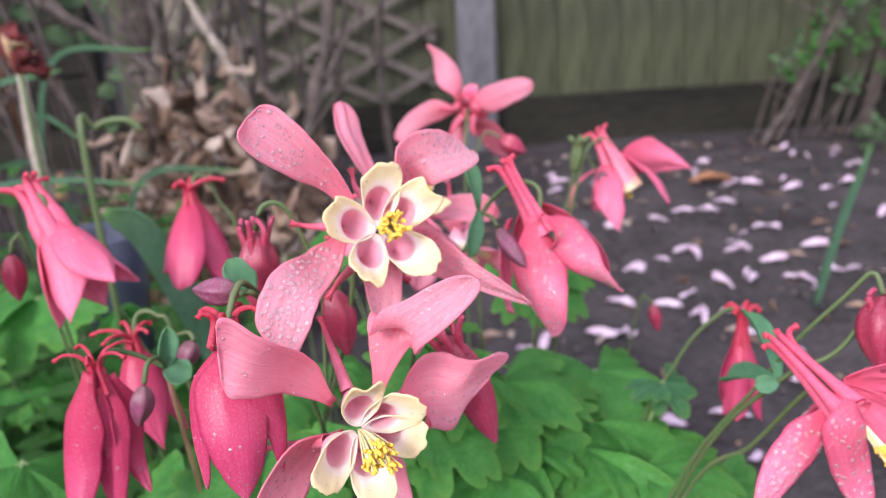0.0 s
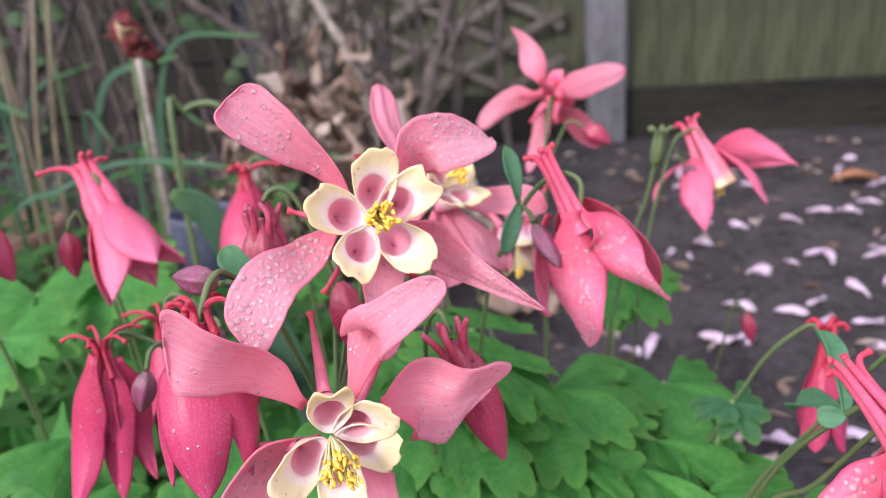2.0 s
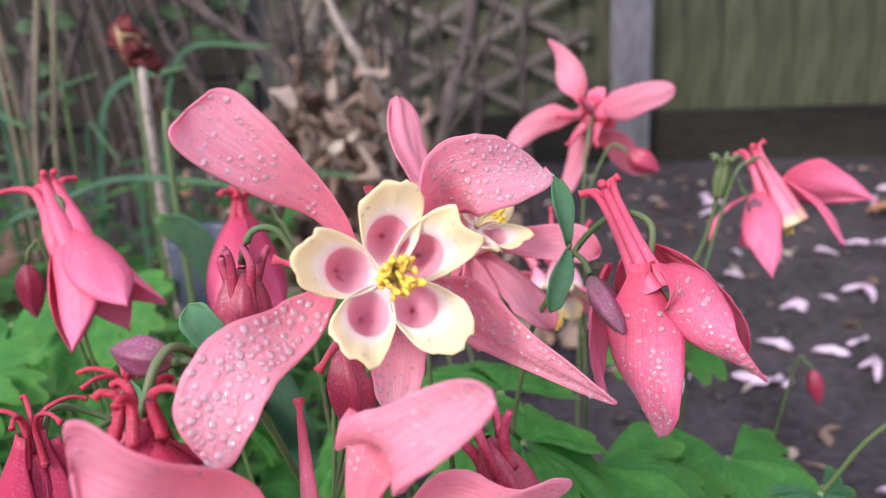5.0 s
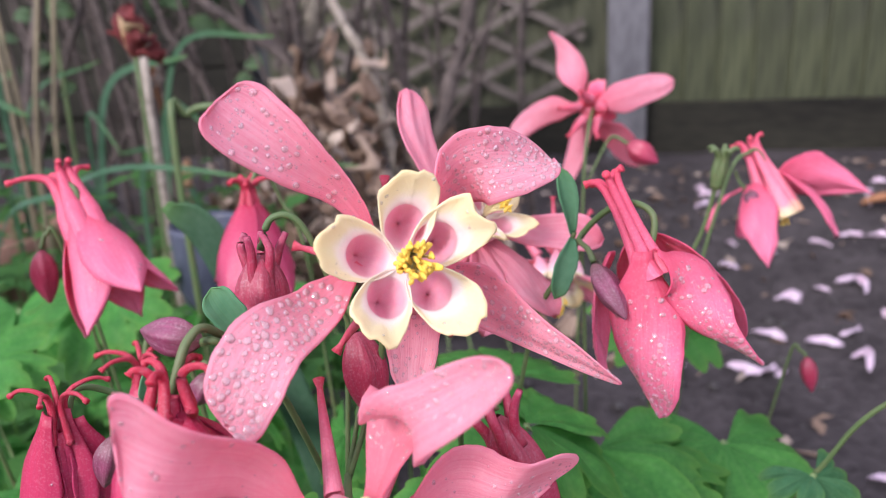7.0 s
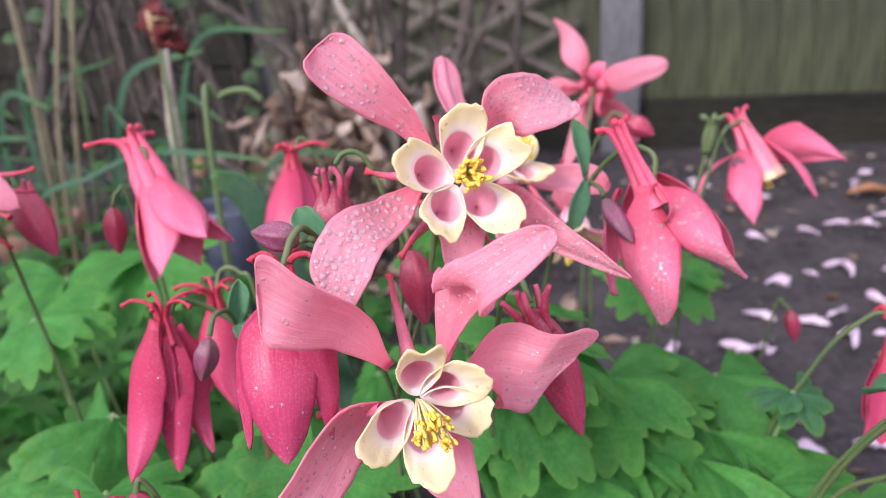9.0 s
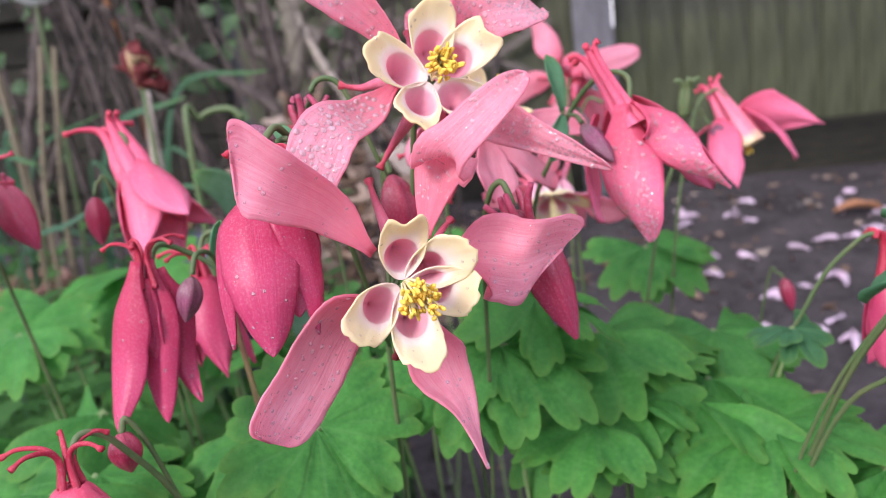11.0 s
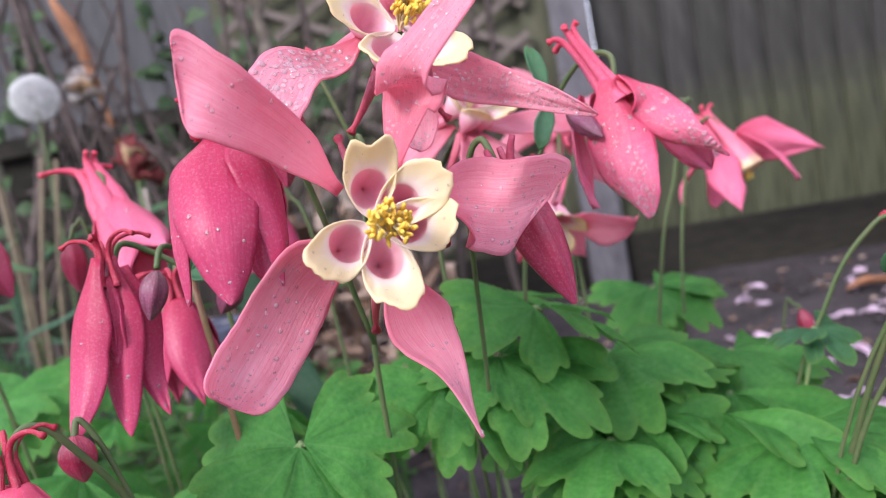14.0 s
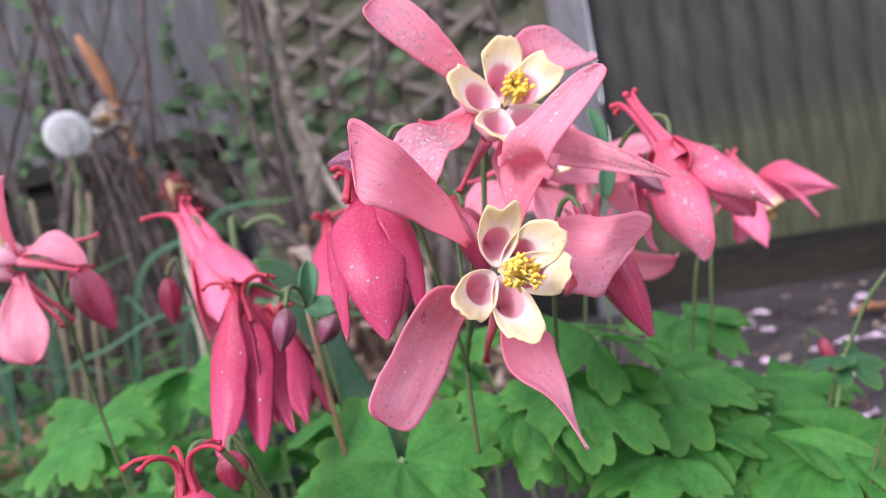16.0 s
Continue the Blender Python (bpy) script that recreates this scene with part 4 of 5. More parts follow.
bell_flower("hanging pink columbine bell further back", (-0.1205, 0.349, 0.3525), (0.02, -0.1, -1), 0.037, 0.018,
            [(-0.1215, 0.35, 0.354), (-0.117, 0.354, 0.364), (-0.11, 0.355, 0.352), (-0.1, 0.356, 0.3), (-0.09, 0.36, 0.0)],
            0.02, 15, ROSE, 0.01, 1.2, seed=44)
bell_flower("crimson hanging columbine with upright red spurs", (0.114, 0.2985, 0.293), (-0.02, -0.12, -1), 0.034, 0.006,
            [(0.114, 0.299, 0.294), (0.112, 0.3, 0.306), (0.105, 0.302, 0.3045), (0.09, 0.306, 0.282), (0.07, 0.31, 0.22), (0.045, 0.32, 0.0)],
            0.0115, 15, ROSE, 0.016, 0.8, seed=47, spread=0.0026)
bell_flower("wet coral pink columbine with curling red spurs, hanging low", (-0.112, 0.1635, 0.3005), (0.06, -0.12, -1), 0.036, 0.013,
            [(-0.112, 0.164, 0.303), (-0.11, 0.168, 0.311), (-0.105, 0.175, 0.304), (-0.098, 0.19, 0.27), (-0.09, 0.21, 0.18), (-0.085, 0.24, 0.0)],
            0.0165, 0, CORAL, 0.011, 1.1, seed=51, wet=55, spur_w=0.0011, point=1.7)

# ---------- buds ----------
bud("half-open crimson columbine bud with folded spurs", (-0.0605, 0.2265, 0.376), (-0.0615, 0.2225, 0.3515), 0.0057,
    [(-0.0605, 0.2265, 0.377), (-0.0575, 0.228, 0.384), (-0.0515, 0.2295, 0.3825), (-0.046, 0.23, 0.368), (-0.041, 0.231, 0.345), (-0.0445, 0.2235, 0.3185)], REDBUD, 0.008, 1)
bud("half-open crimson columbine bud pointing down", (-0.0055, 0.2105, 0.3465), (0.0075, 0.2065, 0.3125), 0.0056,
    [(-0.0055, 0.2105, 0.348), (-0.008, 0.212, 0.354), (-0.012, 0.215, 0.35), (-0.016, 0.225, 0.335), (-0.022, 0.25, 0.29), (-0.035, 0.281, 0.15), (-0.035, 0.29, 0.0)], REDBUD, 0.008, 2)
bud("small closed purple columbine bud hanging beside a bract", (0.0136, 0.2658, 0.3598), (0.0218, 0.2543, 0.3495), 0.0032,
    [(0.0136, 0.2658, 0.3605), (0.012, 0.27, 0.3625), (0.0095, 0.277, 0.3625), (0.0105, 0.2808, 0.364)], BUDSKIN, seed=3)
bud("small closed purple columbine bud on a curved stalk", (-0.0955, 0.2095, 0.3365), (-0.0985, 0.2065, 0.3245), 0.0032,
    [(-0.0955, 0.2095, 0.337), (-0.0945, 0.212, 0.342), (-0.094, 0.219, 0.3405), (-0.0945, 0.2245, 0.334)], BUDSKIN, seed=4)
bud("small purple columbine bud hanging by a large bell", (-0.0965, 0.258, 0.3265), (-0.1035, 0.2565, 0.3165), 0.0037,
    [(-0.0965, 0.258, 0.327), (-0.0985, 0.2595, 0.3295), (-0.104, 0.262, 0.328)], BUDSKIN, seed=14)
bud("closed purple columbine bud lying level", (-0.0565, 0.1885, 0.3725), (-0.0685, 0.1885, 0.3745), 0.0033,
    [(-0.0565, 0.1885, 0.3725), (-0.053, 0.189, 0.372), (-0.0515, 0.2035, 0.3575)], BUDSKIN, seed=5)
bud("closed dusky pink columbine bud", (-0.182, 0.305, 0.3475), (-0.1825, 0.304, 0.3275), 0.0043,
    [(-0.182, 0.305, 0.348), (-0.18, 0.307, 0.353), (-0.176, 0.309, 0.345), (-0.17, 0.315, 0.25), (-0.165, 0.325, 0.0)], REDBUD, seed=6)
bud("round crimson columbine bud beside a bell", (-0.1085, 0.1815, 0.3045), (-0.108, 0.181, 0.2935), 0.0038,
    [(-0.1085, 0.1815, 0.304), (-0.1075, 0.183, 0.3075), (-0.104, 0.185, 0.2985), (-0.099, 0.1885, 0.274)], REDBUD, seed=7)
bud("closed crimson columbine bud on a drooping stalk", (-0.2175, 0.297, 0.358), (-0.2035, 0.2935, 0.3305), 0.0068,
    [(-0.2175, 0.297, 0.3585), (-0.222, 0.3, 0.362), (-0.228, 0.303, 0.352), (-0.2385, 0.302, 0.332)], REDBUD, 0.005, 8)
bud("long dark red columbine bud behind an open flower", (0.028, 0.474, 0.3465), (0.0425, 0.4705, 0.3375), 0.0055,
    [(0.028, 0.474, 0.3465), (0.02, 0.477, 0.3495), (0.014, 0.476, 0.34), (0.0058, 0.472, 0.322)], REDBUD, seed=9)
bud("small purple columbine bud by a nodding flower", (0.0795, 0.436, 0.332), (0.0855, 0.431, 0.3255), 0.0042,
    [(0.0795, 0.436, 0.3325), (0.076, 0.438, 0.337), (0.0745, 0.437, 0.3415)], BUDSKIN, seed=10)

bud("slender crimson columbine bud behind the open flowers", (-0.0405, 0.229, 0.356), (-0.037, 0.2265, 0.334), 0.0048,
    [(-0.0405, 0.229, 0.3565), (-0.0425, 0.231, 0.361), (-0.0445, 0.232, 0.345), (-0.0455, 0.225, 0.314)], REDBUD, seed=11)
bud("dark red columbine bud at the edge of the clump", (0.1255, 0.2205, 0.347), (0.1245, 0.2135, 0.325), 0.0065,
    [(0.1255, 0.2205, 0.3475), (0.1235, 0.224, 0.353), (0.118, 0.227, 0.345), (0.1, 0.238, 0.312), (0.07, 0.26, 0.23), (0.035, 0.29, 0.0)], REDBUD, 0.006, 12)
bud("small red columbine bud low over the soil", (0.114, 0.443, 0.246), (0.1175, 0.4405, 0.2285), 0.0036,
    [(0.114, 0.443, 0.2465), (0.111, 0.444, 0.249), (0.106, 0.445, 0.243), (0.09, 0.44, 0.15), (0.08, 0.44, 0.0)], REDBUD, seed=13)

# ---------- seed head ----------
sh = thing("columbine_seed_head", (0.04, 0.41, 0.0), "young green columbine seed head with curled tips", "seed head")
for i in range(5):
    o = V((math.cos(i * 1.257), math.sin(i * 1.257), 0))
    base = V((0.0615, 0.4018, 0.343))
    top = base + V((0.002, 0, 0.013)) + o * 0.0018
    part("pod", tube(spline([base + o * 0.0005, base + V((0.001, 0, 0.007)) + o * 0.0019, top, top + o * 0.0025 + V((0, 0, 0.0035)), top + o * 0.005 + V((0, 0, 0.003))], 4), lambda v: 0.0017 * (1 - v) ** 0.6 + 0.0003, 7), STEM, sh)
stem(sh, [(0.0615, 0.4018, 0.344), (0.0575, 0.403, 0.325), (0.047, 0.405, 0.29), (0.035, 0.41, 0.2), (0.03, 0.42, 0.0)])

# ---------- columbine leaves ----------
def leaflet_mesh(seed, lobes=3, teeth=13.0, notch=0.45, mat=None, spreading=68.0):
    """One leaflet of unit length: rounded lobes with scalloped edges, gently folded along the veins."""
    rnd = random.Random(seed)
    mids = [(-1 + 2 * i / (lobes - 1)) * 47 + rnd.uniform(-4, 4) for i in range(lobes)]
    lens = [rnd.uniform(0.82, 0.95) if i != lobes // 2 else 1.0 for i in range(lobes)]

    def reach(th):
        best = max(ln * max(0.0, 1 - ((th - m) / 24.3) ** 2) ** 0.5 for m, ln in zip(mids, lens))
        r = (1 - notch) + notch * best
        r *= 0.84 + 0.16 * abs(math.cos(radians((th + seed * 11) * teeth * 0.8))) ** 0.7 + 0.03 * noise.noise(V((th / 9, seed, 0)))
        edge = max(0.0, 1 - (abs(th) / spreading) ** 8)
        return r * (0.5 + 0.5 * edge ** 0.5)

    def place(u, v):
        th = (2 * u - 1) * spreading
        r = reach(th) * v
        fold = min(abs(th - m) for m in mids) / 25.0
        z = 0.05 * r * min(fold, 1.2) - 0.3 * r * r + 0.11 * noise.noise(V((th / 22 + seed, r * 3, seed))) * r + 0.1 * (th / 60) ** 2 * r
        return V((r * math.sin(radians(th)), r * math.cos(radians(th)), z))

    bm = grid(place, 72, 8)
    bmesh.ops.remove_doubles(bm, verts=bm.verts, dist=1e-5)
    me = bpy.data.meshes.new("leaflet")
    bm.to_mesh(me)
    bm.free()
    for p in me.polygons:
        p.use_smooth = True
    me.materials.append(mat or LEAF)
    return me


LEAFLETS = [leaflet_mesh(s) for s in range(1, 7)]
BLUELETS = [leaflet_mesh(s, 3, 4.0, 0.5, BLUELEAF) for s in (11, 12)]


def leaf(centre, heading, tilt, size, foot, seed, meshes=None, spread=72, label="lobed green columbine leaf on a thin stalk"):
    """A leaf of three leaflets round a centre; heading in degrees, tilt: how far its outer end hangs."""
    rnd = random.Random(seed)
    size *= 0.84
    meshes = meshes or LEAFLETS
    lf = thing("columbine_leaf", foot, label, "leaf", "columbine leaves")
    at = pose(*(V(centre) - V(foot)), 0, 0, heading) @ pose(0, 0, 0, -tilt, 0, 0)
    for k in (-1, 0, 1):
        ob = new("leaflet", rnd.choice(meshes))
        ob.parent = lf
        s = size * rnd.uniform(0.88, 1.08) * (1.0 if k == 0 else 0.92)
        m = at @ pose(0, 0, 0, rnd.uniform(-38, 12), rnd.uniform(-30, 30), k * spread + rnd.uniform(-6, 6)) @ pose(0, size * 0.03, 0)
        ob.matrix_basis = m @ Matrix.Diagonal((s * rnd.uniform(0.92, 1.1), s, s, 1))
    mid = V(centre).lerp(V(foot), 0.45) + V((rnd.uniform(-0.015, 0.015), rnd.uniform(-0.01, 0.02), 0.02))
    bm = tube(spline([V(foot), mid, V(centre) + V((0, 0, -0.0005))], 6), lambda v: 0.0012 - 0.0005 * v, 6)
    for k in (-1, 0, 1):
        d = (at.to_3x3() @ (pose(0, 0, 0, 0, 0, k * spread).to_3x3() @ V((0, 1, 0)))).normalized()
        tube([V(centre) - d * 0.001, V(centre) + d * size * 0.03 - V((0, 0, 0.0006)), V(centre) + d * size * 0.06 - V((0, 0, 0.001))], 0.0006, 5, bm)
    part("stalk", bm, LEAFSTALK, lf)
    return lf


# the leaves that show singly
leaf((-0.074, 0.226, 0.281), 190, 28, 0.042, (-0.06, 0.26, 0), 1, spread=98)
leaf((0.069, 0.28, 0.247), 160, 3, 0.05, (0.02, 0.31, 0), 2, spread=90)
leaf((0.064, 0.2584, 0.2333), 210, 8, 0.04, (0.02, 0.3, 0), 3)
leaf((-0.02, 0.27, 0.287), 245, 24, 0.044, (-0.02, 0.3, 0), 4)
leaf((0.02, 0.29, 0.255), 215, 12, 0.042, (0, 0.3, 0), 5)
leaf((-0.036, 0.258, 0.284), 240, 30, 0.036, (-0.04, 0.29, 0), 6)
leaf((0.03, 0.345, 0.24), 240, 10, 0.044, (0.02, 0.33, 0), 7)
leaf((-0.11, 0.265, 0.262), 170, 8, 0.044, (-0.09, 0.28, 0), 8)
leaf((-0.03, 0.2, 0.19), 190, 8, 0.042, (-0.05, 0.26, 0), 9)
leaf((0.084, 0.305, 0.2725), 200, 10, 0.022, (0.04, 0.32, 0), 11, BLUELETS, 80)
leaf((0.044, 0.45, 0.268), 220, 20, 0.05, (0.03, 0.44, 0), 12)
leaf((0.105, 0.27, 0.235), 120, 10, 0.04, (0.04, 0.3, 0), 13)
leaf((-0.16, 0.235, 0.262), 200, 10, 0.046, (-0.12, 0.28, 0), 14)
leaf((-0.135, 0.19, 0.245), 210, 12, 0.044, (-0.1, 0.25, 0), 16)
leaf((-0.007, 0.2855, 0.298), 250, 14, 0.046, (-0.01, 0.3, 0), 31, spread=98)
leaf((-0.018, 0.32, 0.296), 60, -8, 0.042, (-0.015, 0.33, 0), 84, spread=84)
leaf((0.047, 0.333, 0.244), 160, 10, 0.048, (0.02, 0.34, 0), 32)
leaf((-0.264, 0.344, 0.278), 200, 8, 0.05, (-0.22, 0.36, 0), 35)
leaf((-0.157, 0.2115, 0.27), 170, 10, 0.046, (-0.12, 0.26, 0), 36)
leaf((-0.23, 0.4, 0.29), 180, 8, 0.05, (-0.2, 0.42, 0), 37)
leaf((-0.3, 0.42, 0.27), 210, 8, 0.052, (-0.26, 0.44, 0), 38)
leaf((-0.008, 0.245, 0.18), 160, 12, 0.046, (-0.03, 0.27, 0), 22, spread=85)
leaf((-0.05, 0.19, 0.19), 170, 10, 0.046, (-0.06, 0.24, 0), 25)
leaf((-0.095, 0.2, 0.255), 200, 12, 0.046, (-0.08, 0.25, 0), 26)
leaf((0.005, 0.2, 0.212), 190, 10, 0.046, (-0.02, 0.25, 0), 27)
leaf((0.045, 0.225, 0.2), 180, 10, 0.046, (0.0, 0.27, 0), 28)
leaf((0.01, 0.276, 0.253), 170, 10, 0.046, (0.006, 0.296, 0), 52)
leaf((0.024, 0.321, 0.257), 250, 4, 0.048, (0.014, 0.341, 0), 61)
leaf((0.008, 0.297, 0.26), 180, 4, 0.048, (0.005, 0.317, 0), 63)
leaf((0.022, 0.318, 0.262), 220, 4, 0.052, (0.01, 0.33, 0), 71)
leaf((0.054, 0.31, 0.252), 190, 6, 0.05, (0.03, 0.33, 0), 72)
leaf((0.002, 0.3, 0.252), 160, 6, 0.05, (0, 0.32, 0), 73)
leaf((0.045, 0.345, 0.236), 200, 6, 0.05, (0.03, 0.36, 0), 74)
leaf((0.085, 0.32, 0.228), 170, 8, 0.05, (0.05, 0.34, 0), 75)
leaf((0.03, 0.27, 0.225), 200, 8, 0.05, (0.01, 0.3, 0), 76)
leaf((-0.1885, 0.286, 0.262), 190, 14, 0.054, (-0.16, 0.3, 0), 34)
leaf((-0.2, 0.265, 0.245), 170, 16, 0.056, (-0.15, 0.3, 0), 15)
leaf((-0.145, 0.235, 0.245), 200, 14, 0.054, (-0.11, 0.28, 0), 41)
leaf((0.105, 0.3, 0.215), 190, 16, 0.05, (0.06, 0.33, 0), 42)
leaf((0.062, 0.345, 0.258), 195, 4, 0.05, (0.035, 0.36, 0), 85, spread=84)
leaf((0.088, 0.335, 0.23), 170, 6, 0.046, (0.05, 0.36, 0), 86, spread=84)
leaf((0.014, 0.315, 0.272), 185, 6, 0.056, (0.005, 0.34, 0), 81, spread=84)
leaf((0.046, 0.292, 0.252), 170, 8, 0.056, (0.02, 0.32, 0), 82, spread=84)
leaf((0.078, 0.305, 0.24), 200, 6, 0.052, (0.04, 0.33, 0), 83, spread=80)
rnd = random.Random(77)
for i in range(42):
    right = i % 3 == 0
    x, y = (rnd.uniform(-0.05, 0.12), rnd.uniform(0.17, 0.36)) if right else (rnd.uniform(-0.42, -0.05), rnd.uniform(0.15, 0.66))
    h = rnd.uniform(0.1, 0.215) if right or y < 0.3 else rnd.uniform(0.14, 0.27)
    leaf((x, y, h), rnd.uniform(0, 360), rnd.uniform(2, 34), rnd.uniform(0.034, 0.05), (x * 0.8 + rnd.uniform(-0.02, 0.02), y * 0.85 + 0.05, 0), 100 + i)

# small leaves up on the stalks
stalk = thing("columbine_stalk", (0.004, 0.284, 0.35), "thin stalk node with a pair of small leafy bracts", "stalk")
stem(stalk, [(0.004, 0.284, 0.35), (0.0065, 0.282, 0.357), (0.008, 0.281, 0.3635)])
bract(stalk, (0.0075, 0.281, 0.363), (0.0035, 0.282, 0.382), 0.0058, (0.5, -0.8, 0.2), 1)
bract(stalk, (0.0075, 0.28, 0.362), (0.003, 0.268, 0.3485), 0.006, (0.3, -0.8, 0.5), 2)
stalk = thing("columbine_stalk", (-0.09, 0.26, 0.0), "curved reddish stalk with small green bracts", "stalk")
stem(stalk, [(-0.09, 0.26, 0.0), (-0.092, 0.24, 0.2), (-0.0945, 0.2245, 0.334)], 0.0012, 0.0009, REDSTEM)
bract(stalk, (-0.0945, 0.2245, 0.334), (-0.086, 0.222, 0.331), 0.009, (0.2, -0.7, 0.7), 3)
bract(stalk, (-0.0945, 0.2245, 0.334), (-0.0915, 0.224, 0.349), 0.006, (0.5, -0.8, 0.2), 4)
stalk = thing("columbine_stalk", (-0.0515, 0.2035, 0.3575), "upright stalk with a blue-green leafy bract", "stalk")
stem(stalk, [(-0.0515, 0.2035, 0.3575), (-0.051, 0.2, 0.36), (-0.0598, 0.2111, 0.3634)])
bract(stalk, (-0.0598, 0.2111, 0.3634), (-0.0657, 0.2114, 0.3737), 0.0085, (0.3, -0.9, 0.3), 5)
stalk = thing("columbine_stalk", (0.02, 0.3, 0.0), "slanting hairy stalk with broad bracts", "stalk")
stem(stalk, [(0.02, 0.3, 0.0), (0.06, 0.275, 0.17), (0.0835, 0.252, 0.27), (0.1, 0.229, 0.3145), (0.1145, 0.2245, 0.326), (0.122, 0.223, 0.338)], 0.0011, 0.0008, STEM)
bract(stalk, (0.1, 0.229, 0.3145), (0.0995, 0.265, 0.322), 0.0075, (0.3, -0.8, 0.5), 7)
bract(stalk, (0.1, 0.229, 0.3145), (0.0965, 0.262, 0.295), 0.008, (-0.1, -0.7, 0.7), 8)
bract(stalk, (0.1, 0.2285, 0.315), (0.0925, 0.228, 0.3135), 0.006, (0.1, -0.7, 0.7), 9)

# ---------- the bed around ----------
def blade(name, pts, width, material, label, category, group="", face=(0, -1, 0.2)):
    line = spline(pts, 8)
    n = len(line) - 1
    th = thing(name, line[0], label, category, group)
    f = V(face)

    def place(u, v):
        p = line[min(int(round(v * n)), n)]
        d = (line[min(int(round(v * n)) + 1, n)] - line[max(int(round(v * n)) - 1, 0)]).normalized()
        s = d.cross(f).normalized()
        w = width / 2 * min(1.0, 0.55 + v * 2) * max(1 - v ** 5, 0.06) ** 0.5
        x = 2 * u - 1
        return p + s * (w * x) + f.normalized() * (-0.25 * w * (1 - x * x))

    thick(part("blade", grid(place, 6, n), material, th), 0.0008)
    return th


blade("cut_leaf", [(0.452, 0.943, 0.0), (0.475, 0.955, 0.09), (0.515, 0.975, 0.2)], 0.0115, GRASS, "upright blue-green bulb leaf with a cut pale tip", "leaf")
blade("strap_leaf", [(-0.52, 0.62, 0.0), (-0.49, 0.61, 0.18), (-0.45, 0.6, 0.266), (-0.402, 0.6, 0.286), (-0.351, 0.6, 0.305), (-0.297, 0.6, 0.306), (-0.237, 0.6, 0.298)], 0.007, GRASS, "long thin arching strap leaf", "leaf", "strap leaves", (0, -0.5, 1))
blade("strap_leaf", [(-0.1, 0.4, 0.0), (-0.115, 0.38, 0.2), (-0.15, 0.375, 0.32), (-0.17, 0.37, 0.345)], 0.018, GRASS, "broad flat strap leaf", "leaf", "strap leaves")
rnd = random.Random(5)
for i in range(34):
    x, y = rnd.uniform(-0.8, -0.42), rnd.uniform(0.55, 0.95)
    h, lean = rnd.uniform(0.2, 0.42), rnd.uniform(-0.16, 0.14)
    blade("strap_leaf", [(x, y, 0.0), (x + lean * 0.2, y, h * 0.5), (x + lean * 0.6, y - 0.02, h * 0.9), (x + lean * 1.5, y - 0.05, h * rnd.uniform(0.8, 1.05))], rnd.uniform(0.004, 0.009), GRASS, "long narrow green strap leaf", "leaf", "strap leaves")

weeds = bmesh.new()
rnd = random.Random(8)
for i in range(3700):
    x, y = (rnd.uniform(-1.1, -0.12), rnd.uniform(0.42, 1.0)) if i < 2600 else (rnd.uniform(-0.5, -0.14), rnd.uniform(0.3, 0.62))
    if i < 2600 and (x > -0.25 and y > 0.6) or i < 2600 and math.hypot((x + 0.55) / 0.5, (y - 0.66) / 0.36) > 0.85 + 0.4 * noise.noise(V((x * 5, y * 5, 2.0))):
        continue
    z = rnd.uniform(0.02, 0.25) * (1 - 0.3 * rnd.random())
    a, ln = rnd.uniform(0, math.tau), rnd.uniform(0.015, 0.042)
    tip = V((x + math.cos(a) * ln, y + math.sin(a) * ln, z + rnd.uniform(-0.01, 0.014)))
    d = tip - V((x, y, z))
    s = d.cross(V((0, 0, 1))).normalized() * ln * rnd.uniform(0.25, 0.42)
    uvl = weeds.loops.layers.uv.verify()
    p = [V((x, y, z)), V((x, y, z)) + d * 0.5 + s + V((0, 0, 0.003)), tip, V((x, y, z)) + d * 0.5 - s + V((0, 0, 0.003))]
    f = weeds.faces.new([weeds.verts.new(q) for q in p])
    if i % 3 == 0:
        tube([V((x, y, 0)), V((x, y, z))], 0.0007, 3, weeds)
w = part("weeds", weeds, LAWN, None)
tagged(w, "low tangle of small green garden weeds", "weeds", kind="stuff")


def rose_stem(pts, r, label, material=BARK, thorns=14, seed=1, twigs=3):
    """A woody shrub stem with thorns and short dead side twigs."""
    rnd = random.Random(seed)
    st = thing("rose_stem", pts[0], label, "shrub stem", "rose stems")
    line = spline(pts, 10)
    n = len(line)
    jag = [p + V((rnd.uniform(-1, 1), rnd.uniform(-1, 1), 0)) * r * 0.25 for p in line]
    part("wood", tube(jag, lambda v: r * (1 - 0.4 * v) * (1 + 0.12 * math.sin(v * 40)), 9), material, st)
    for _ in range(thorns):
        p = jag[rnd.randrange(2, n - 1)]
        o = V((rnd.uniform(-1, 1), rnd.uniform(-1, 0.4), rnd.uniform(-0.2, 0.6))).normalized()
        ln = r * rnd.uniform(1.6, 3.2)
        part("thorn", tube([p, p + o * ln * 0.5, p + o * ln], lambda v: r * 0.42 * (1 - v) + 0.0002, 5), material, st)
    for _ in range(twigs):
        p = jag[rnd.randrange(n // 4, n - 2)]
        o = V((rnd.uniform(-1, 1), rnd.uniform(-0.6, 0.6), rnd.uniform(0.2, 1))).normalized()
        ln = rnd.uniform(0.06, 0.2)
        part("twig", tube(spline([p, p + o * ln * 0.5 + V((0, 0, 0.01)), p + o * ln + V((rnd.uniform(-0.02, 0.02), 0, 0.03))], 5), lambda v: r * 0.35 * (1 - 0.6 * v), 6), material, st)
    return st


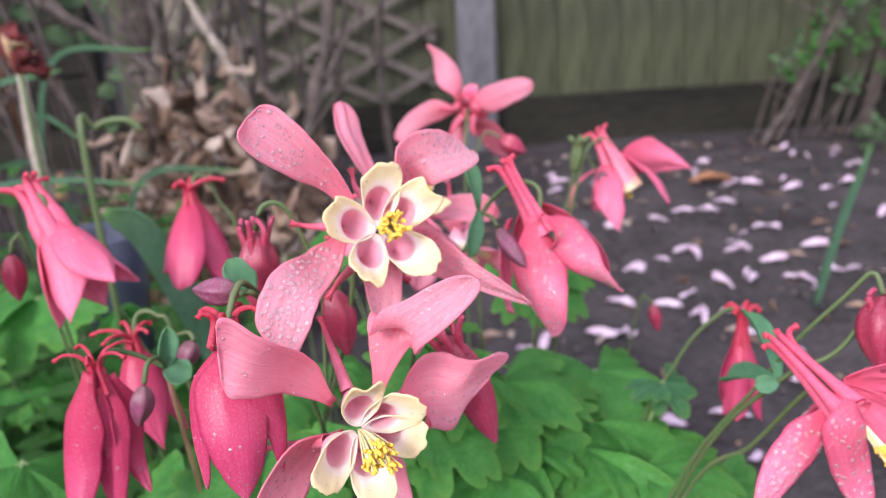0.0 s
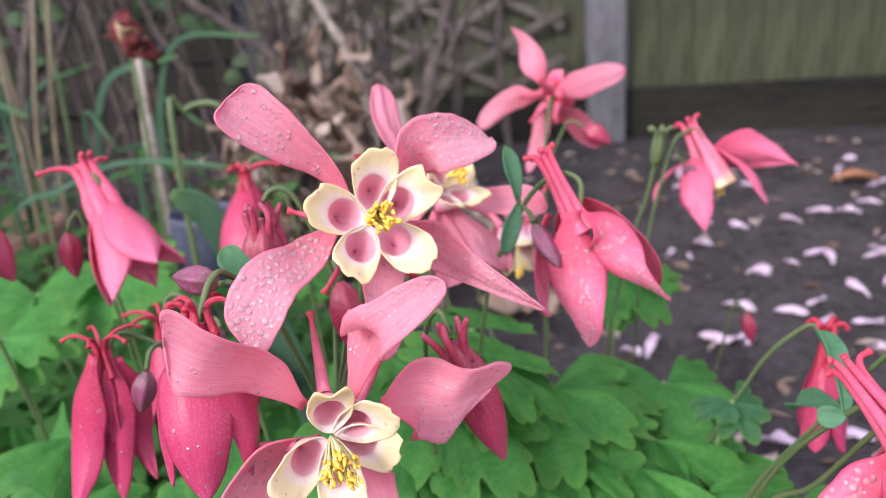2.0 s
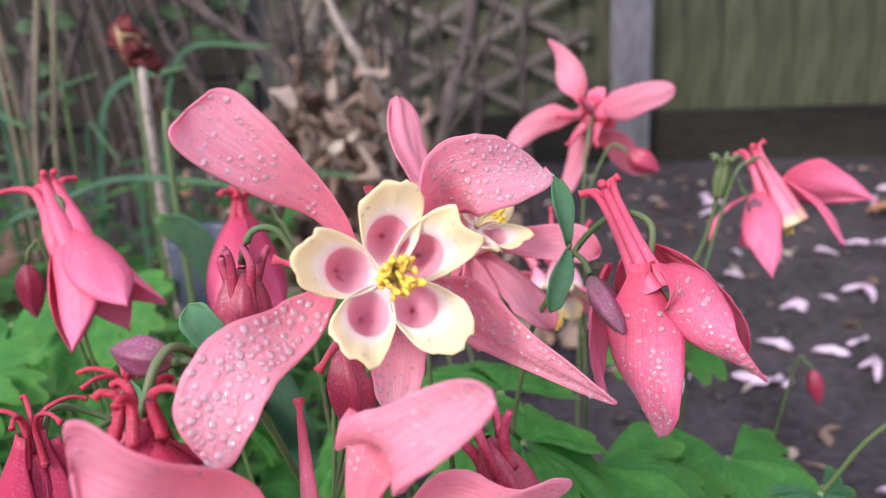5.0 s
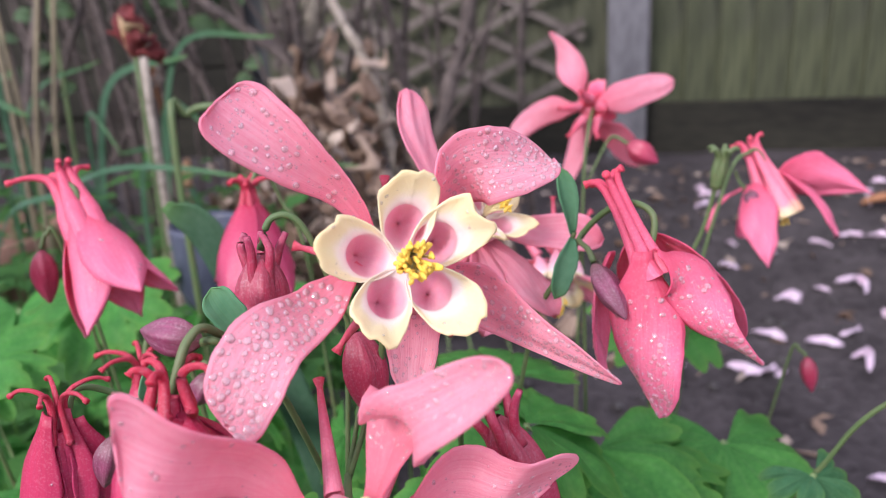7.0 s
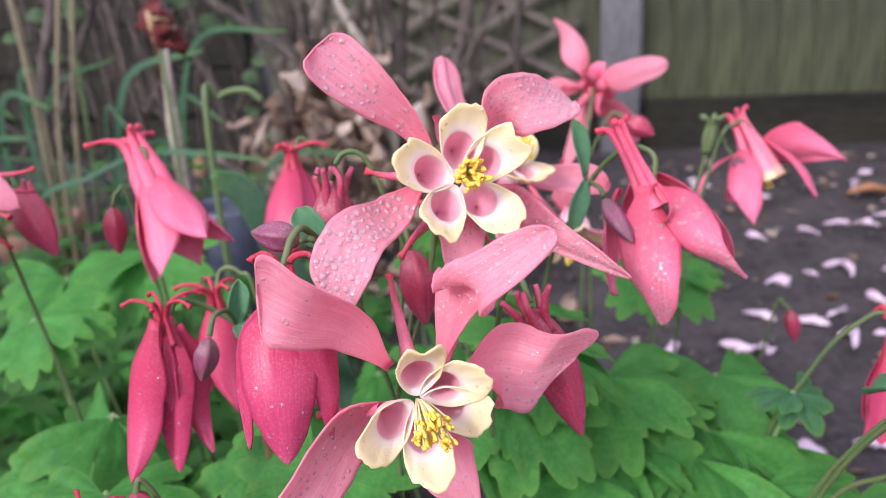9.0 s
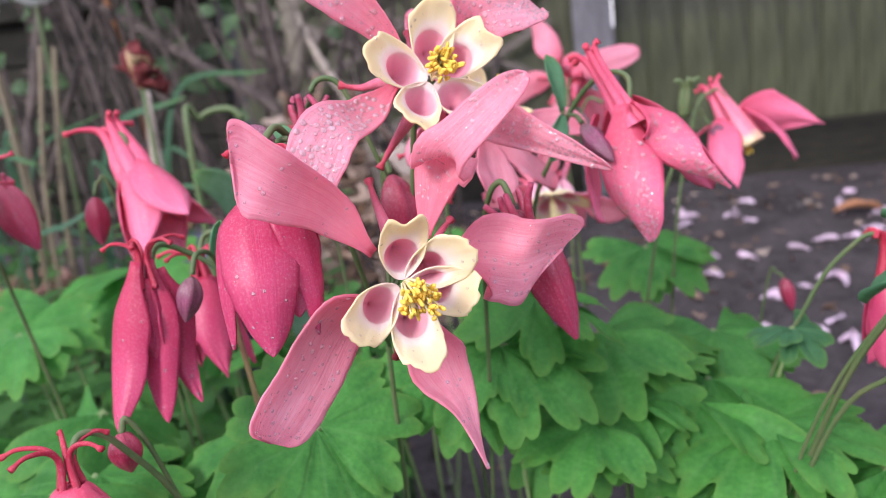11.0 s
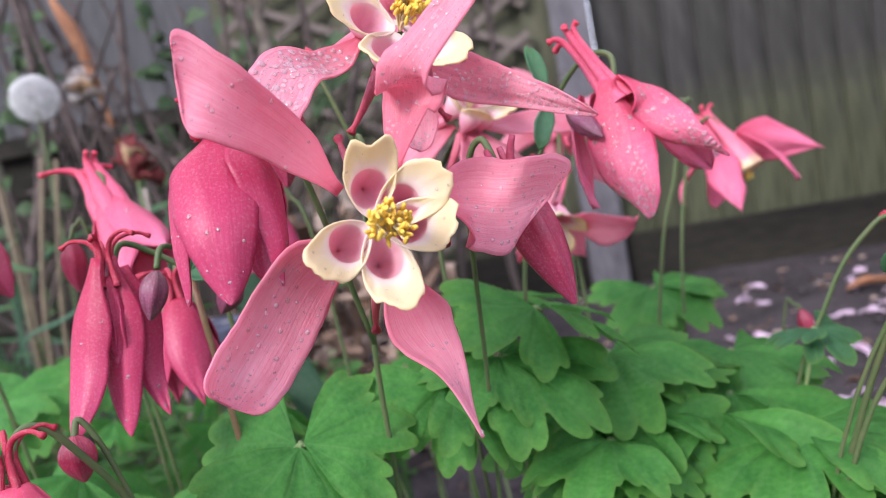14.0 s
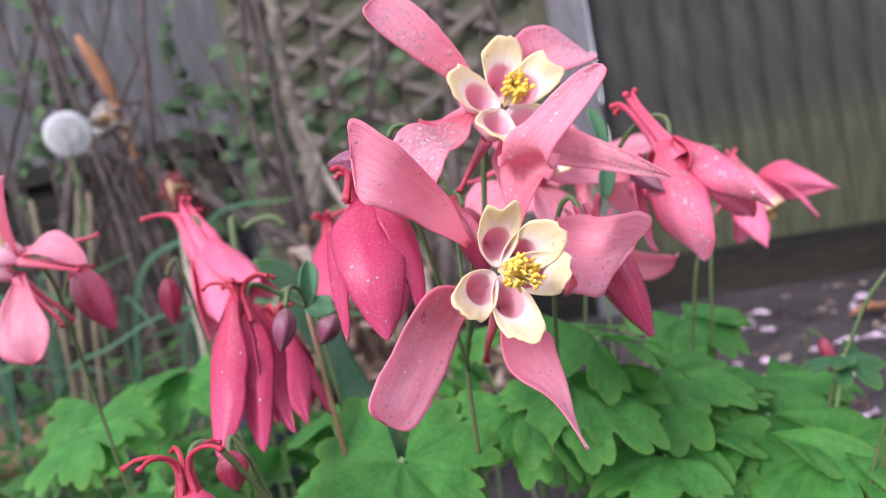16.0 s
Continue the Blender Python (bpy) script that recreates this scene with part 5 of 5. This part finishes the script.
rose_stem([(-0.47, 1.25, 0.0), (-0.484, 1.272, 0.173), (-0.49, 1.35, 0.415), (-0.52, 1.42, 0.8), (-0.6, 1.45, 1.2)], 0.011, "thorny dark rose stem rising from the bed", seed=1)
rose_stem([(-0.235, 1.15, 0.0), (-0.218, 1.18, 0.196), (-0.176, 1.255, 0.4), (-0.16, 1.3, 0.75), (-0.2, 1.33, 1.15)], 0.013, "thick thorny dark rose stem", seed=2, thorns=26)
rose_stem([(-0.25, 1.08, 0.0), (-0.348, 1.098, 0.27), (-0.533, 1.145, 0.413), (-0.7, 1.18, 0.52)], 0.01, "slanting pale brown woody stem", seed=3)
rose_stem([(-0.475, 1.15, 0.0), (-0.452, 1.15, 0.23), (-0.412, 1.15, 0.312), (-0.372, 1.15, 0.405), (-0.388, 1.15, 0.547), (-0.38, 1.15, 0.688), (-0.36, 1.16, 0.95)], 0.017, "thick grey-brown old rose trunk", MIDBARK, 0, 4, 0)
rose_stem([(-0.4, 1.13, 0.0), (-0.39, 1.13, 0.3), (-0.402, 1.13, 0.5), (-0.4, 1.13, 0.66), (-0.42, 1.14, 0.95)], 0.006, "thin dark rose stem beside the old trunk", seed=12)
rose_stem([(-0.24, 1.13, 0.0), (-0.29, 1.15, 0.26), (-0.318, 1.15, 0.345), (-0.35, 1.15, 0.41), (-0.38, 1.15, 0.52)], 0.0085, "split pale dry branch", PALEBARK, 0, 5, 1)
rose_stem([(-0.68, 1.2, 0.0), (-0.64, 1.2, 0.25), (-0.7, 1.22, 0.5), (-0.82, 1.25, 0.85)], 0.009, "dark leaning rose stem", seed=6)
rose_stem([(-0.55, 1.15, 0.0), (-0.52, 1.15, 0.22), (-0.62, 1.16, 0.45), (-0.6, 1.2, 0.8)], 0.008, "thin dark rose stem", seed=7)
rose_stem([(-0.32, 1.3, 0.0), (-0.3, 1.32, 0.3), (-0.38, 1.35, 0.6), (-0.36, 1.38, 1.0)], 0.008, "thin dark rose stem", seed=8)
rose_stem([(-0.1, 1.4, 0.0), (-0.12, 1.42, 0.3), (-0.08, 1.45, 0.6), (-0.1, 1.48, 1.0)], 0.007, "thin dark rose stem", seed=9)
rose_stem([(-0.42, 1.12, 0.0), (-0.4, 1.14, 0.2), (-0.46, 1.18, 0.5), (-0.42, 1.2, 0.9)], 0.006, "thin dark rose stem", seed=10)
rose_stem([(-0.82, 1.05, 0.0), (-0.78, 1.08, 0.3), (-0.72, 1.1, 0.55), (-0.76, 1.12, 0.9)], 0.01, "dark leaning rose stem", seed=11)

k = Nodes("papery_dry_leaf")
obj = k.add("TexCoord").outputs["Object"]
one = k.add("NewGeometry").outputs["Random Per Island"]
patch, grainy = k.noise(obj, 40.0), k.noise(obj, 260.0, 5.0)
hue = k.ramp(one, [(0.0, (0.13, 0.075, 0.05)), (0.35, (0.26, 0.17, 0.12)), (0.6, (0.42, 0.29, 0.22)), (0.85, (0.56, 0.45, 0.38)), (1.0, (0.36, 0.2, 0.11))])
DRYLITTER = k.done(k.mix(k.maths("MULTIPLY", patch, 0.7), hue, k.mix(0.5, hue, (0.12, 0.08, 0.06))), 0.8, k.bump(grainy, 0.5, 0.003), 0.2, 0.25)

litter = bmesh.new()
rnd = random.Random(9)
for i in range(430):
    x, y = rnd.gauss(-0.36, 0.12), rnd.gauss(1.06, 0.09)
    z = rnd.uniform(0, 0.34) * max(0, 1 - abs(x + 0.33) * 3.2)
    a = rnd.uniform(0, math.tau)
    d = V((math.cos(a), math.sin(a), rnd.uniform(-2.2, 2.2))).normalized() * rnd.uniform(0.016, 0.05)
    c = V((x, y, z + 0.01))
    s = d.cross(V((rnd.uniform(-1, 1), rnd.uniform(-1, 1), 1))).normalized() * rnd.uniform(0.005, 0.015)
    up = d.cross(s).normalized() * rnd.uniform(0.006, 0.02)
    roll = rnd.uniform(0.6, 2.6)
    rows = [[litter.verts.new(c + d * (k / 7) + s * math.sin(w * roll) / roll * 1.4 * math.sin(0.25 + 2.8 * k / 7) ** 0.8 - up * (1 - math.cos(w * roll)) * 0.7 + up * 1.2 * math.sin(k * 0.8 + i)
             + V((0, 0, 0.003)) * noise.noise(V((k * 0.9, w * 3, i)))) for w in (-1, -0.5, 0, 0.5, 1)] for k in range(8)]
    for k in range(7):
        for j in range(4):
            litter.faces.new((rows[k][j], rows[k][j + 1], rows[k + 1][j + 1], rows[k + 1][j]))
tagged(thick(part("leaf_litter", litter, DRYLITTER, None), 0.0005), "heap of dry brown curled leaves under the roses", "dead leaves", kind="stuff")

# fallen petals, one by one where they lie
def petal_mesh(seed):
    bm = sheet((-0.5, 0, 0.1), (0.5, 0, 0.1), 0.25, (0, 0, 1), 0.1, random.Random(seed).uniform(-110, 110), 0.12, 0.4, 0.4, 3.0, seed * 1.3, 0.2, 0.08 * (seed % 3 - 1), nu=6, nv=12)
    me = bpy.data.meshes.new("fallen_petal")
    bm.to_mesh(me)
    bm.free()
    for p in me.polygons:
        p.use_smooth = True
    me.materials.append(FALLEN)
    return me


PETALS = [petal_mesh(s) for s in range(6)]
rnd = random.Random(12)


def fallen(x, y, turn=None, size=0.04):
    ob = new("fallen_petal", rnd.choice(PETALS))
    z = ground_height(x, y)
    ob.matrix_basis = pose(x, y, z, rnd.uniform(-28, 28), rnd.uniform(-14, 14), rnd.uniform(0, 360) if turn is None else turn) @ Matrix.Diagonal((size, size, size, 1))
    m = ob.modifiers.new("thickness", "SOLIDIFY")
    m.thickness = 0.02
    tagged(ob, "curled pale pink fallen petal on the soil", "petal", "fallen petals")


for x, y, a in ((0.744, 1.775, 40), (0.52, 1.482, 10), (0.567, 1.492, 150), (0.625, 1.448, 20), (0.473, 1.37, -20), (0.387, 1.33, -40), (0.428, 1.322, -10), (0.497, 1.234, -25), (0.337, 1.135, 20), (0.35, 1.12, 80), (0.416, 1.13, -30), (0.459, 1.099, -25), (0.537, 1.147, 0), (0.402, 1.031, 60)):
    fallen(x, y, a)
for x, y, a in ((0.358, 1.017, 110), (0.306, 0.924, 70), (0.265, 0.959, -15), (0.206, 0.972, -30), (0.252, 1.097, 30), (0.464, 1.032, 0), (0.709, 1.284, 50), (0.733, 1.455, 10), (0.168, 0.888, -30), (0.185, 0.88, 20), (0.07, 0.845, -65), (0.099, 0.863, 65), (0.254, 0.682, -20), (0.192, 0.677, -25)):
    fallen(x, y, a)
for i in range(150):
    x, y = rnd.uniform(0.12, 1.4), rnd.uniform(0.6, 1.75)
    if x > 0.1 + (y - 0.7) * 0.1 and rnd.random() < 1.3 - 0.55 * abs(y - 1.15):
        fallen(x, y, None, rnd.uniform(0.018, 0.038))
fallen(0.05, 0.62, -35, 0.052)
scraps = bmesh.new()
for i in range(650):
    x, y = rnd.uniform(-0.3, 1.6), rnd.uniform(0.6, 1.9)
    z = ground_height(x, y) + 0.001
    a, ln = rnd.uniform(0, math.tau), rnd.uniform(0.004, 0.02)
    d, s2 = V((math.cos(a), math.sin(a), 0)) * ln, V((-math.sin(a), math.cos(a), 0)) * ln * rnd.uniform(0.15, 0.5)
    c = V((x, y, z))
    h = V((0, 0, rnd.uniform(0.001, 0.006)))
    q = [scraps.verts.new(w) for w in (c - d, c - s2 + h, c + d, c + s2 + h * 0.3, c - V((0, 0, 0.004)))]
    for k in range(4):
        scraps.faces.new((q[k], q[(k + 1) % 4], q[4]))
    scraps.faces.new((q[0], q[1], q[2]))
    scraps.faces.new((q[0], q[2], q[3]))
tagged(part("soil_scraps", scraps, DRYLITTER, None), "brown bits of leaf and twig scattered on soil", "debris", kind="stuff")

clods = bmesh.new()
for i in range(1500):
    x, y = rnd.uniform(-0.25, 1.3), rnd.uniform(0.5, 1.9)
    r = 0.0015 + 0.011 * rnd.random() ** 4
    c = V((x, y, ground_height(x, y) + r * 0.25))
    q = [clods.verts.new(c + V((o[0] * rnd.uniform(0.6, 1.2), o[1] * rnd.uniform(0.6, 1.2), o[2] * rnd.uniform(0.4, 0.8))) * r) for o in ((1, 0, 0), (0, 1, 0), (-1, 0, 0), (0, -1, 0), (0.1, 0, 1), (0, 0.1, -1))]
    for m in range(4):
        clods.faces.new((q[m], q[(m + 1) % 4], q[4]))
        clods.faces.new((q[(m + 1) % 4], q[m], q[5]))
tagged(part("soil_clods", clods, CLOD, None), "small crumbs and stones of damp soil", "soil", kind="stuff")

ob = part("fallen_leaf", sheet((0.45, 1.5, 0.012), (0.52, 1.47, 0.012), 0.042, (0, 0, 1), 0.1, 20, 0.1, 0.3, 0.5, 2.4, 2.0, 0.05), ORANGELEAF, None)
tagged(thick(ob, 0.001), "curled orange-brown dead leaf on the soil", "leaf")

# withered tulip
dead = thing("withered_flower", (-0.335, 0.623, 0.0), "withered dark red flower head on a bare stalk", "flower")
stem(dead, [(-0.335, 0.623, 0.0), (-0.334, 0.628, 0.2), (-0.3335, 0.634, 0.385)], 0.0024, 0.0018, STEM)
rnd = random.Random(3)
for i in range(13):
    a = i * 0.7 + rnd.uniform(-0.2, 0.2)
    o = V((math.cos(a), math.sin(a), 0))
    c = V((-0.3335, 0.634, 0.384))
    ob = part("withered_petal", sheet(c, c + o * rnd.uniform(0.014, 0.026) + V((0, 0, rnd.uniform(-0.012, 0.034))), 0.02, V((0, 0, 1)) - o, 0.25, rnd.uniform(-60, 60), 0.3, 0.4, 0.6, 3.0, i * 1.1, 0.12, 0, nu=8, nv=10), TAN if i % 4 == 3 else DEADRED, dead)
    thick(ob, 0.0006)

# dandelion clocks
def dandelion(at, foot, r, seed):
    rnd = random.Random(seed)
    dn = thing("dandelion_clock", foot, "white fluffy dandelion seed head on a pale stalk", "dandelion", "dandelion clocks")
    stem(dn, [foot, V(foot).lerp(V(at), 0.5) + V((0.008, 0, 0)), at], 0.0028, 0.0022, STEM)
    bm = bmesh.new()
    for i in range(150):
        z = 1 - 2 * (i + 0.5) / 150
        a = i * 2.39996
        o = V((math.sqrt(1 - z * z) * math.cos(a), math.sqrt(1 - z * z) * math.sin(a), z))
        tube([V(at) + o * r * 0.15, V(at) + o * r * 0.75], 0.00025, 3, bm)
        q = V(at) + o * r * 0.75
        e1 = o.orthogonal().normalized()
        e2 = o.cross(e1)
        for k in range(7):
            w = (e1 * math.cos(k * 0.9) + e2 * math.sin(k * 0.9)) * 0.8 + o
            tube([q, q + w.normalized() * r * rnd.uniform(0.24, 0.32)], 0.0003, 3, bm)
    part("seed_fluff", bm, FLUFF, dn)


dandelion((-0.61, 0.93, 0.522), (-0.63, 0.91, 0.0), 0.03, 1)

# pots
def pot(at, r, h, material, label):
    pt = thing("plant_pot", at, label, "plant pot")
    prof = [(0.72, 0), (0.76, 0.02), (0.95, 0.78), (1.06, 0.8), (1.08, 0.98), (1.04, 1.0), (0.98, 0.98), (0.93, 0.86), (0.05, 0.84)]

    def place(u, v):
        k = min(int(round(v * (len(prof) - 1))), len(prof) - 1)
        return V(at) + V((prof[k][0] * r * math.cos(u * math.tau), prof[k][0] * r * math.sin(u * math.tau), prof[k][1] * h))

    part("body", grid(place, 28, len(prof) - 1, True), material, pt)


pot((-0.7, 0.86, 0.0), 0.075, 0.17, TERRA, "terracotta plant pot among the weeds")
pot((-0.285, 0.61, 0.0), 0.026, 0.262, BLUEPOT, "dark blue-grey glazed pot half hidden by leaves")

# dry straw-coloured stalks
for top, mid in (((-0.61, 0.83, 0.44), (-0.5647, 0.7711, 0.2859)), ((-0.5519, 0.8331, 0.44), (-0.5441, 0.7649, 0.2564)), ((-0.57, 0.884, 0.44), (-0.5581, 0.812, 0.245)), ((-0.66, 0.9, 0.42), (-0.64, 0.88, 0.2))):
    foot = (mid[0] + 0.005, mid[1] - 0.02, 0.0)
    st = thing("dry_stalk", foot, "dry straw-coloured upright stalk", "stalk", "dry stalks")
    part("stalk", tube(spline([foot, mid, top], 6), 0.0028, 7), STRAW, st)
st = thing("dry_stalk", (-0.36, 0.67, 0.0), "pale grey split dry stalk", "stalk", "dry stalks")
part("stalk", tube(spline([(-0.355, 0.67, 0.0), (-0.362, 0.685, 0.26), (-0.366, 0.69, 0.31), (-0.38, 0.7226, 0.38)], 6), lambda v: 0.003 + 0.003 * math.sin(v * 3), 8), PALEBARK, st)
st = thing("bent_stalk", (-0.225, 0.48, 0.0), "thin green stalk bent over at the top", "stalk")
part("stalk", tube(spline([(-0.225, 0.48, 0.0), (-0.2286, 0.4868, 0.3394), (-0.2225, 0.4965, 0.363), (-0.204, 0.4974, 0.367), (-0.195, 0.498, 0.36)], 6), 0.0022, 7), STEM, st)

# thin rose twigs that fill the shrub
rnd = random.Random(21)
for i in range(34):
    x, y = rnd.uniform(-1.05, -0.22), rnd.uniform(1.05, 1.65)
    h = rnd.uniform(0.35, 1.0)
    dx, dy = rnd.uniform(-0.3, 0.3), rnd.uniform(-0.1, 0.15)
    rose_stem([(x, y, 0.0), (x + dx * 0.25, y + dy * 0.3, h * 0.35), (x + dx * 0.7, y + dy * 0.7, h * 0.7), (x + dx * 1.1, y + dy, h)], rnd.uniform(0.003, 0.007), "thin bare brown rose twig", BARK, 8, 60 + i, 2)


def sprig(foot, tip, count, size, label, seed, material, start=0.25):
    """A leafy shoot: a thin stalk with small pointed leaves along it."""
    rnd = random.Random(seed)
    sp = thing("leafy_shoot", foot, label, "shoot", "leafy shoots")
    line = spline([foot, V(foot).lerp(V(tip), 0.5) + V((rnd.uniform(-0.03, 0.03), 0, 0.02)), tip], 8)
    part("stalk", tube(line, lambda v: 0.003 - 0.0015 * v, 6), BARK, sp)
    for i in range(count):
        p = line[min(int(len(line) * (start + (1 - start) * i / count)), len(line) - 1)]
        o = V((rnd.uniform(-1, 1), rnd.uniform(-1, 0.5), rnd.uniform(-0.2, 0.8))).normalized()
        thick(part("leaf", sheet(p, p + o * size * rnd.uniform(0.7, 1.3), size * 0.66, V((0, -1, 0.6)), 0.08, rnd.uniform(-20, 20), -0.1, 0.2, 0.3, 2.2, i * 1.3 + seed, 0.04, nu=6, nv=8), material, sp), 0.0006)


for i, (x, y, z) in enumerate(((-0.606, 1.228, 0.681), (-0.78, 1.203, 0.73), (-0.59, 1.233, 0.705), (-0.463, 1.244, 0.575), (-0.5, 1.238, 0.573), (-0.389, 1.255, 0.555), (-0.445, 1.251, 0.628), (-0.5, 1.243, 0.652), (-0.336, 1.264, 0.565), (-0.253, 1.282, 0.624), (-0.844, 1.188, 0.66), (-0.8, 1.204, 0.77), (-0.66, 1.207, 0.5), (-0.584, 1.217, 0.463))):
    sprig((x + 0.06, y + 0.03, 0.0), (x, y, z), 6, 0.04, "rose shoot with young green leaves", 140 + i, ROSELEAF, 0.75)
rnd = random.Random(31)
for i in range(3):
    x, y, z = rnd.uniform(-0.85, -0.3), rnd.uniform(1.1, 1.45), rnd.uniform(0.42, 0.78)
    sprig((x + rnd.uniform(-0.08, 0.08), y + 0.03, 0.0), (x, y, z), 12, rnd.uniform(0.032, 0.048), "rose shoot with young green leaves", 40 + i, ROSELEAF)
for i, (x, z) in enumerate(((0.78, 0.24), (0.83, 0.3), (0.87, 0.24), (0.92, 0.33), (0.95, 0.27), (0.82, 0.2), (0.91, 0.14), (0.99, 0.2), (1.03, 0.3), (0.98, 0.42), (0.9, 0.45))):
    sprig((x - 0.09, 1.83, 0.0), (x, 1.84, z), 12, 0.026, "dark slender shrub shoot with small green leaves", 210 + i, (ROSELEAF, LAWN, LAWN)[i % 3], 0.6)
rose_stem([(0.7, 1.8, 0.0), (0.78, 1.82, 0.12), (0.9, 1.86, 0.34), (1.02, 1.9, 0.7)], 0.009, "dark slanting shrub stem by the fence", seed=301)
rose_stem([(0.74, 1.82, 0.0), (0.8, 1.83, 0.14), (0.86, 1.85, 0.4), (0.93, 1.88, 0.8)], 0.006, "dark slanting shrub stem by the fence", seed=302)
rose_stem([(0.95, 1.85, 0.0), (0.98, 1.86, 0.2), (1.0, 1.88, 0.5), (1.08, 1.9, 0.9)], 0.016, "dark slanting shrub stem by the fence", seed=303)
for i in range(4):
    sprig((0.88 + 0.02 * i, 1.7, 0.0), (0.85 + 0.035 * i, 1.66, 0.05 + 0.02 * (i % 2)), 9, 0.024, "weedy green shoot beside the fence", 320 + i, ROSELEAF, 0.1)
for i in range(4):
    x, y = rnd.uniform(0.95, 1.2), rnd.uniform(1.55, 1.85)
    sprig((x + 0.05, y, 0.0), (x + rnd.uniform(-0.06, 0.1), y, rnd.uniform(0.1, 0.42)), 14, 0.035, "weedy green shoot beside the fence", 70 + i, LAWN)

# withered rose bloom on its cane
wr = thing("withered_rose", (-0.66, 1.23, 0.0), "withered papery white and orange-brown rose bloom", "flower")
stem(wr, [(-0.66, 1.23, 0.0), (-0.68, 1.22, 0.3), (-0.71, 1.206, 0.555)], 0.005, 0.004, BARK)
rnd = random.Random(77)
for i in range(16):
    a = i * 2.4
    o = V((math.cos(a), math.sin(a), 0))
    c = V((-0.712, 1.204, 0.556 + 0.001 * i))
    thick(part("withered_petal", sheet(c, c + o * rnd.uniform(0.02, 0.036) + V((0, 0, rnd.uniform(-0.022, 0.03))), 0.03, V((0, 0, 1)) - o, 0.25, rnd.uniform(-60, 60), 0.3, 0.4, 0.6, 3.0, i * 1.3, 0.14, 0, nu=7, nv=8), (PALEDEAD, PALEDEAD, TAN)[i % 3], wr), 0.0006)
cane = thing("dead_cane", (-0.67, 1.24, 0.0), "orange-brown split dead cane with peeling bark", "stalk")
part("stalk", tube(spline([(-0.67, 1.24, 0.0), (-0.68, 1.23, 0.4), (-0.7, 1.21, 0.62), (-0.735, 1.209, 0.72)], 8), lambda v: 0.0045 + 0.007 * max(0, math.sin((v - 0.55) * 7)) * (v > 0.55), 8), ORANGELEAF, cane)

# a small rosette on the bare soil
ros = thing("seedling", (0.12, 0.7, 0.0), "small pale green seedling rosette on the soil", "seedling")
for i in range(6):
    a = i * 1.05
    o = V((math.cos(a), math.sin(a), 0))
    thick(part("leaf", sheet(V((0.12, 0.7, 0.006)), V((0.12, 0.7, 0.016)) + o * 0.024, 0.016, V((0, 0, 1)), 0.12, 0, -0.1, 0.2, 0.4, 3.0, i * 1.7, 0.04, nu=7, nv=9), BLUELEAF, ros), 0.0005)
yl = part("fallen_leaf", sheet((0.035, 0.66, 0.008), (0.07, 0.655, 0.01), 0.011, (0, 0, 1), 0.08, 20, 0.1, 0.3, 0.4, 2.4, 4.0, 0.05), ANTHER, None)
tagged(thick(yl, 0.0008), "small yellow fallen leaf on the soil", "leaf")
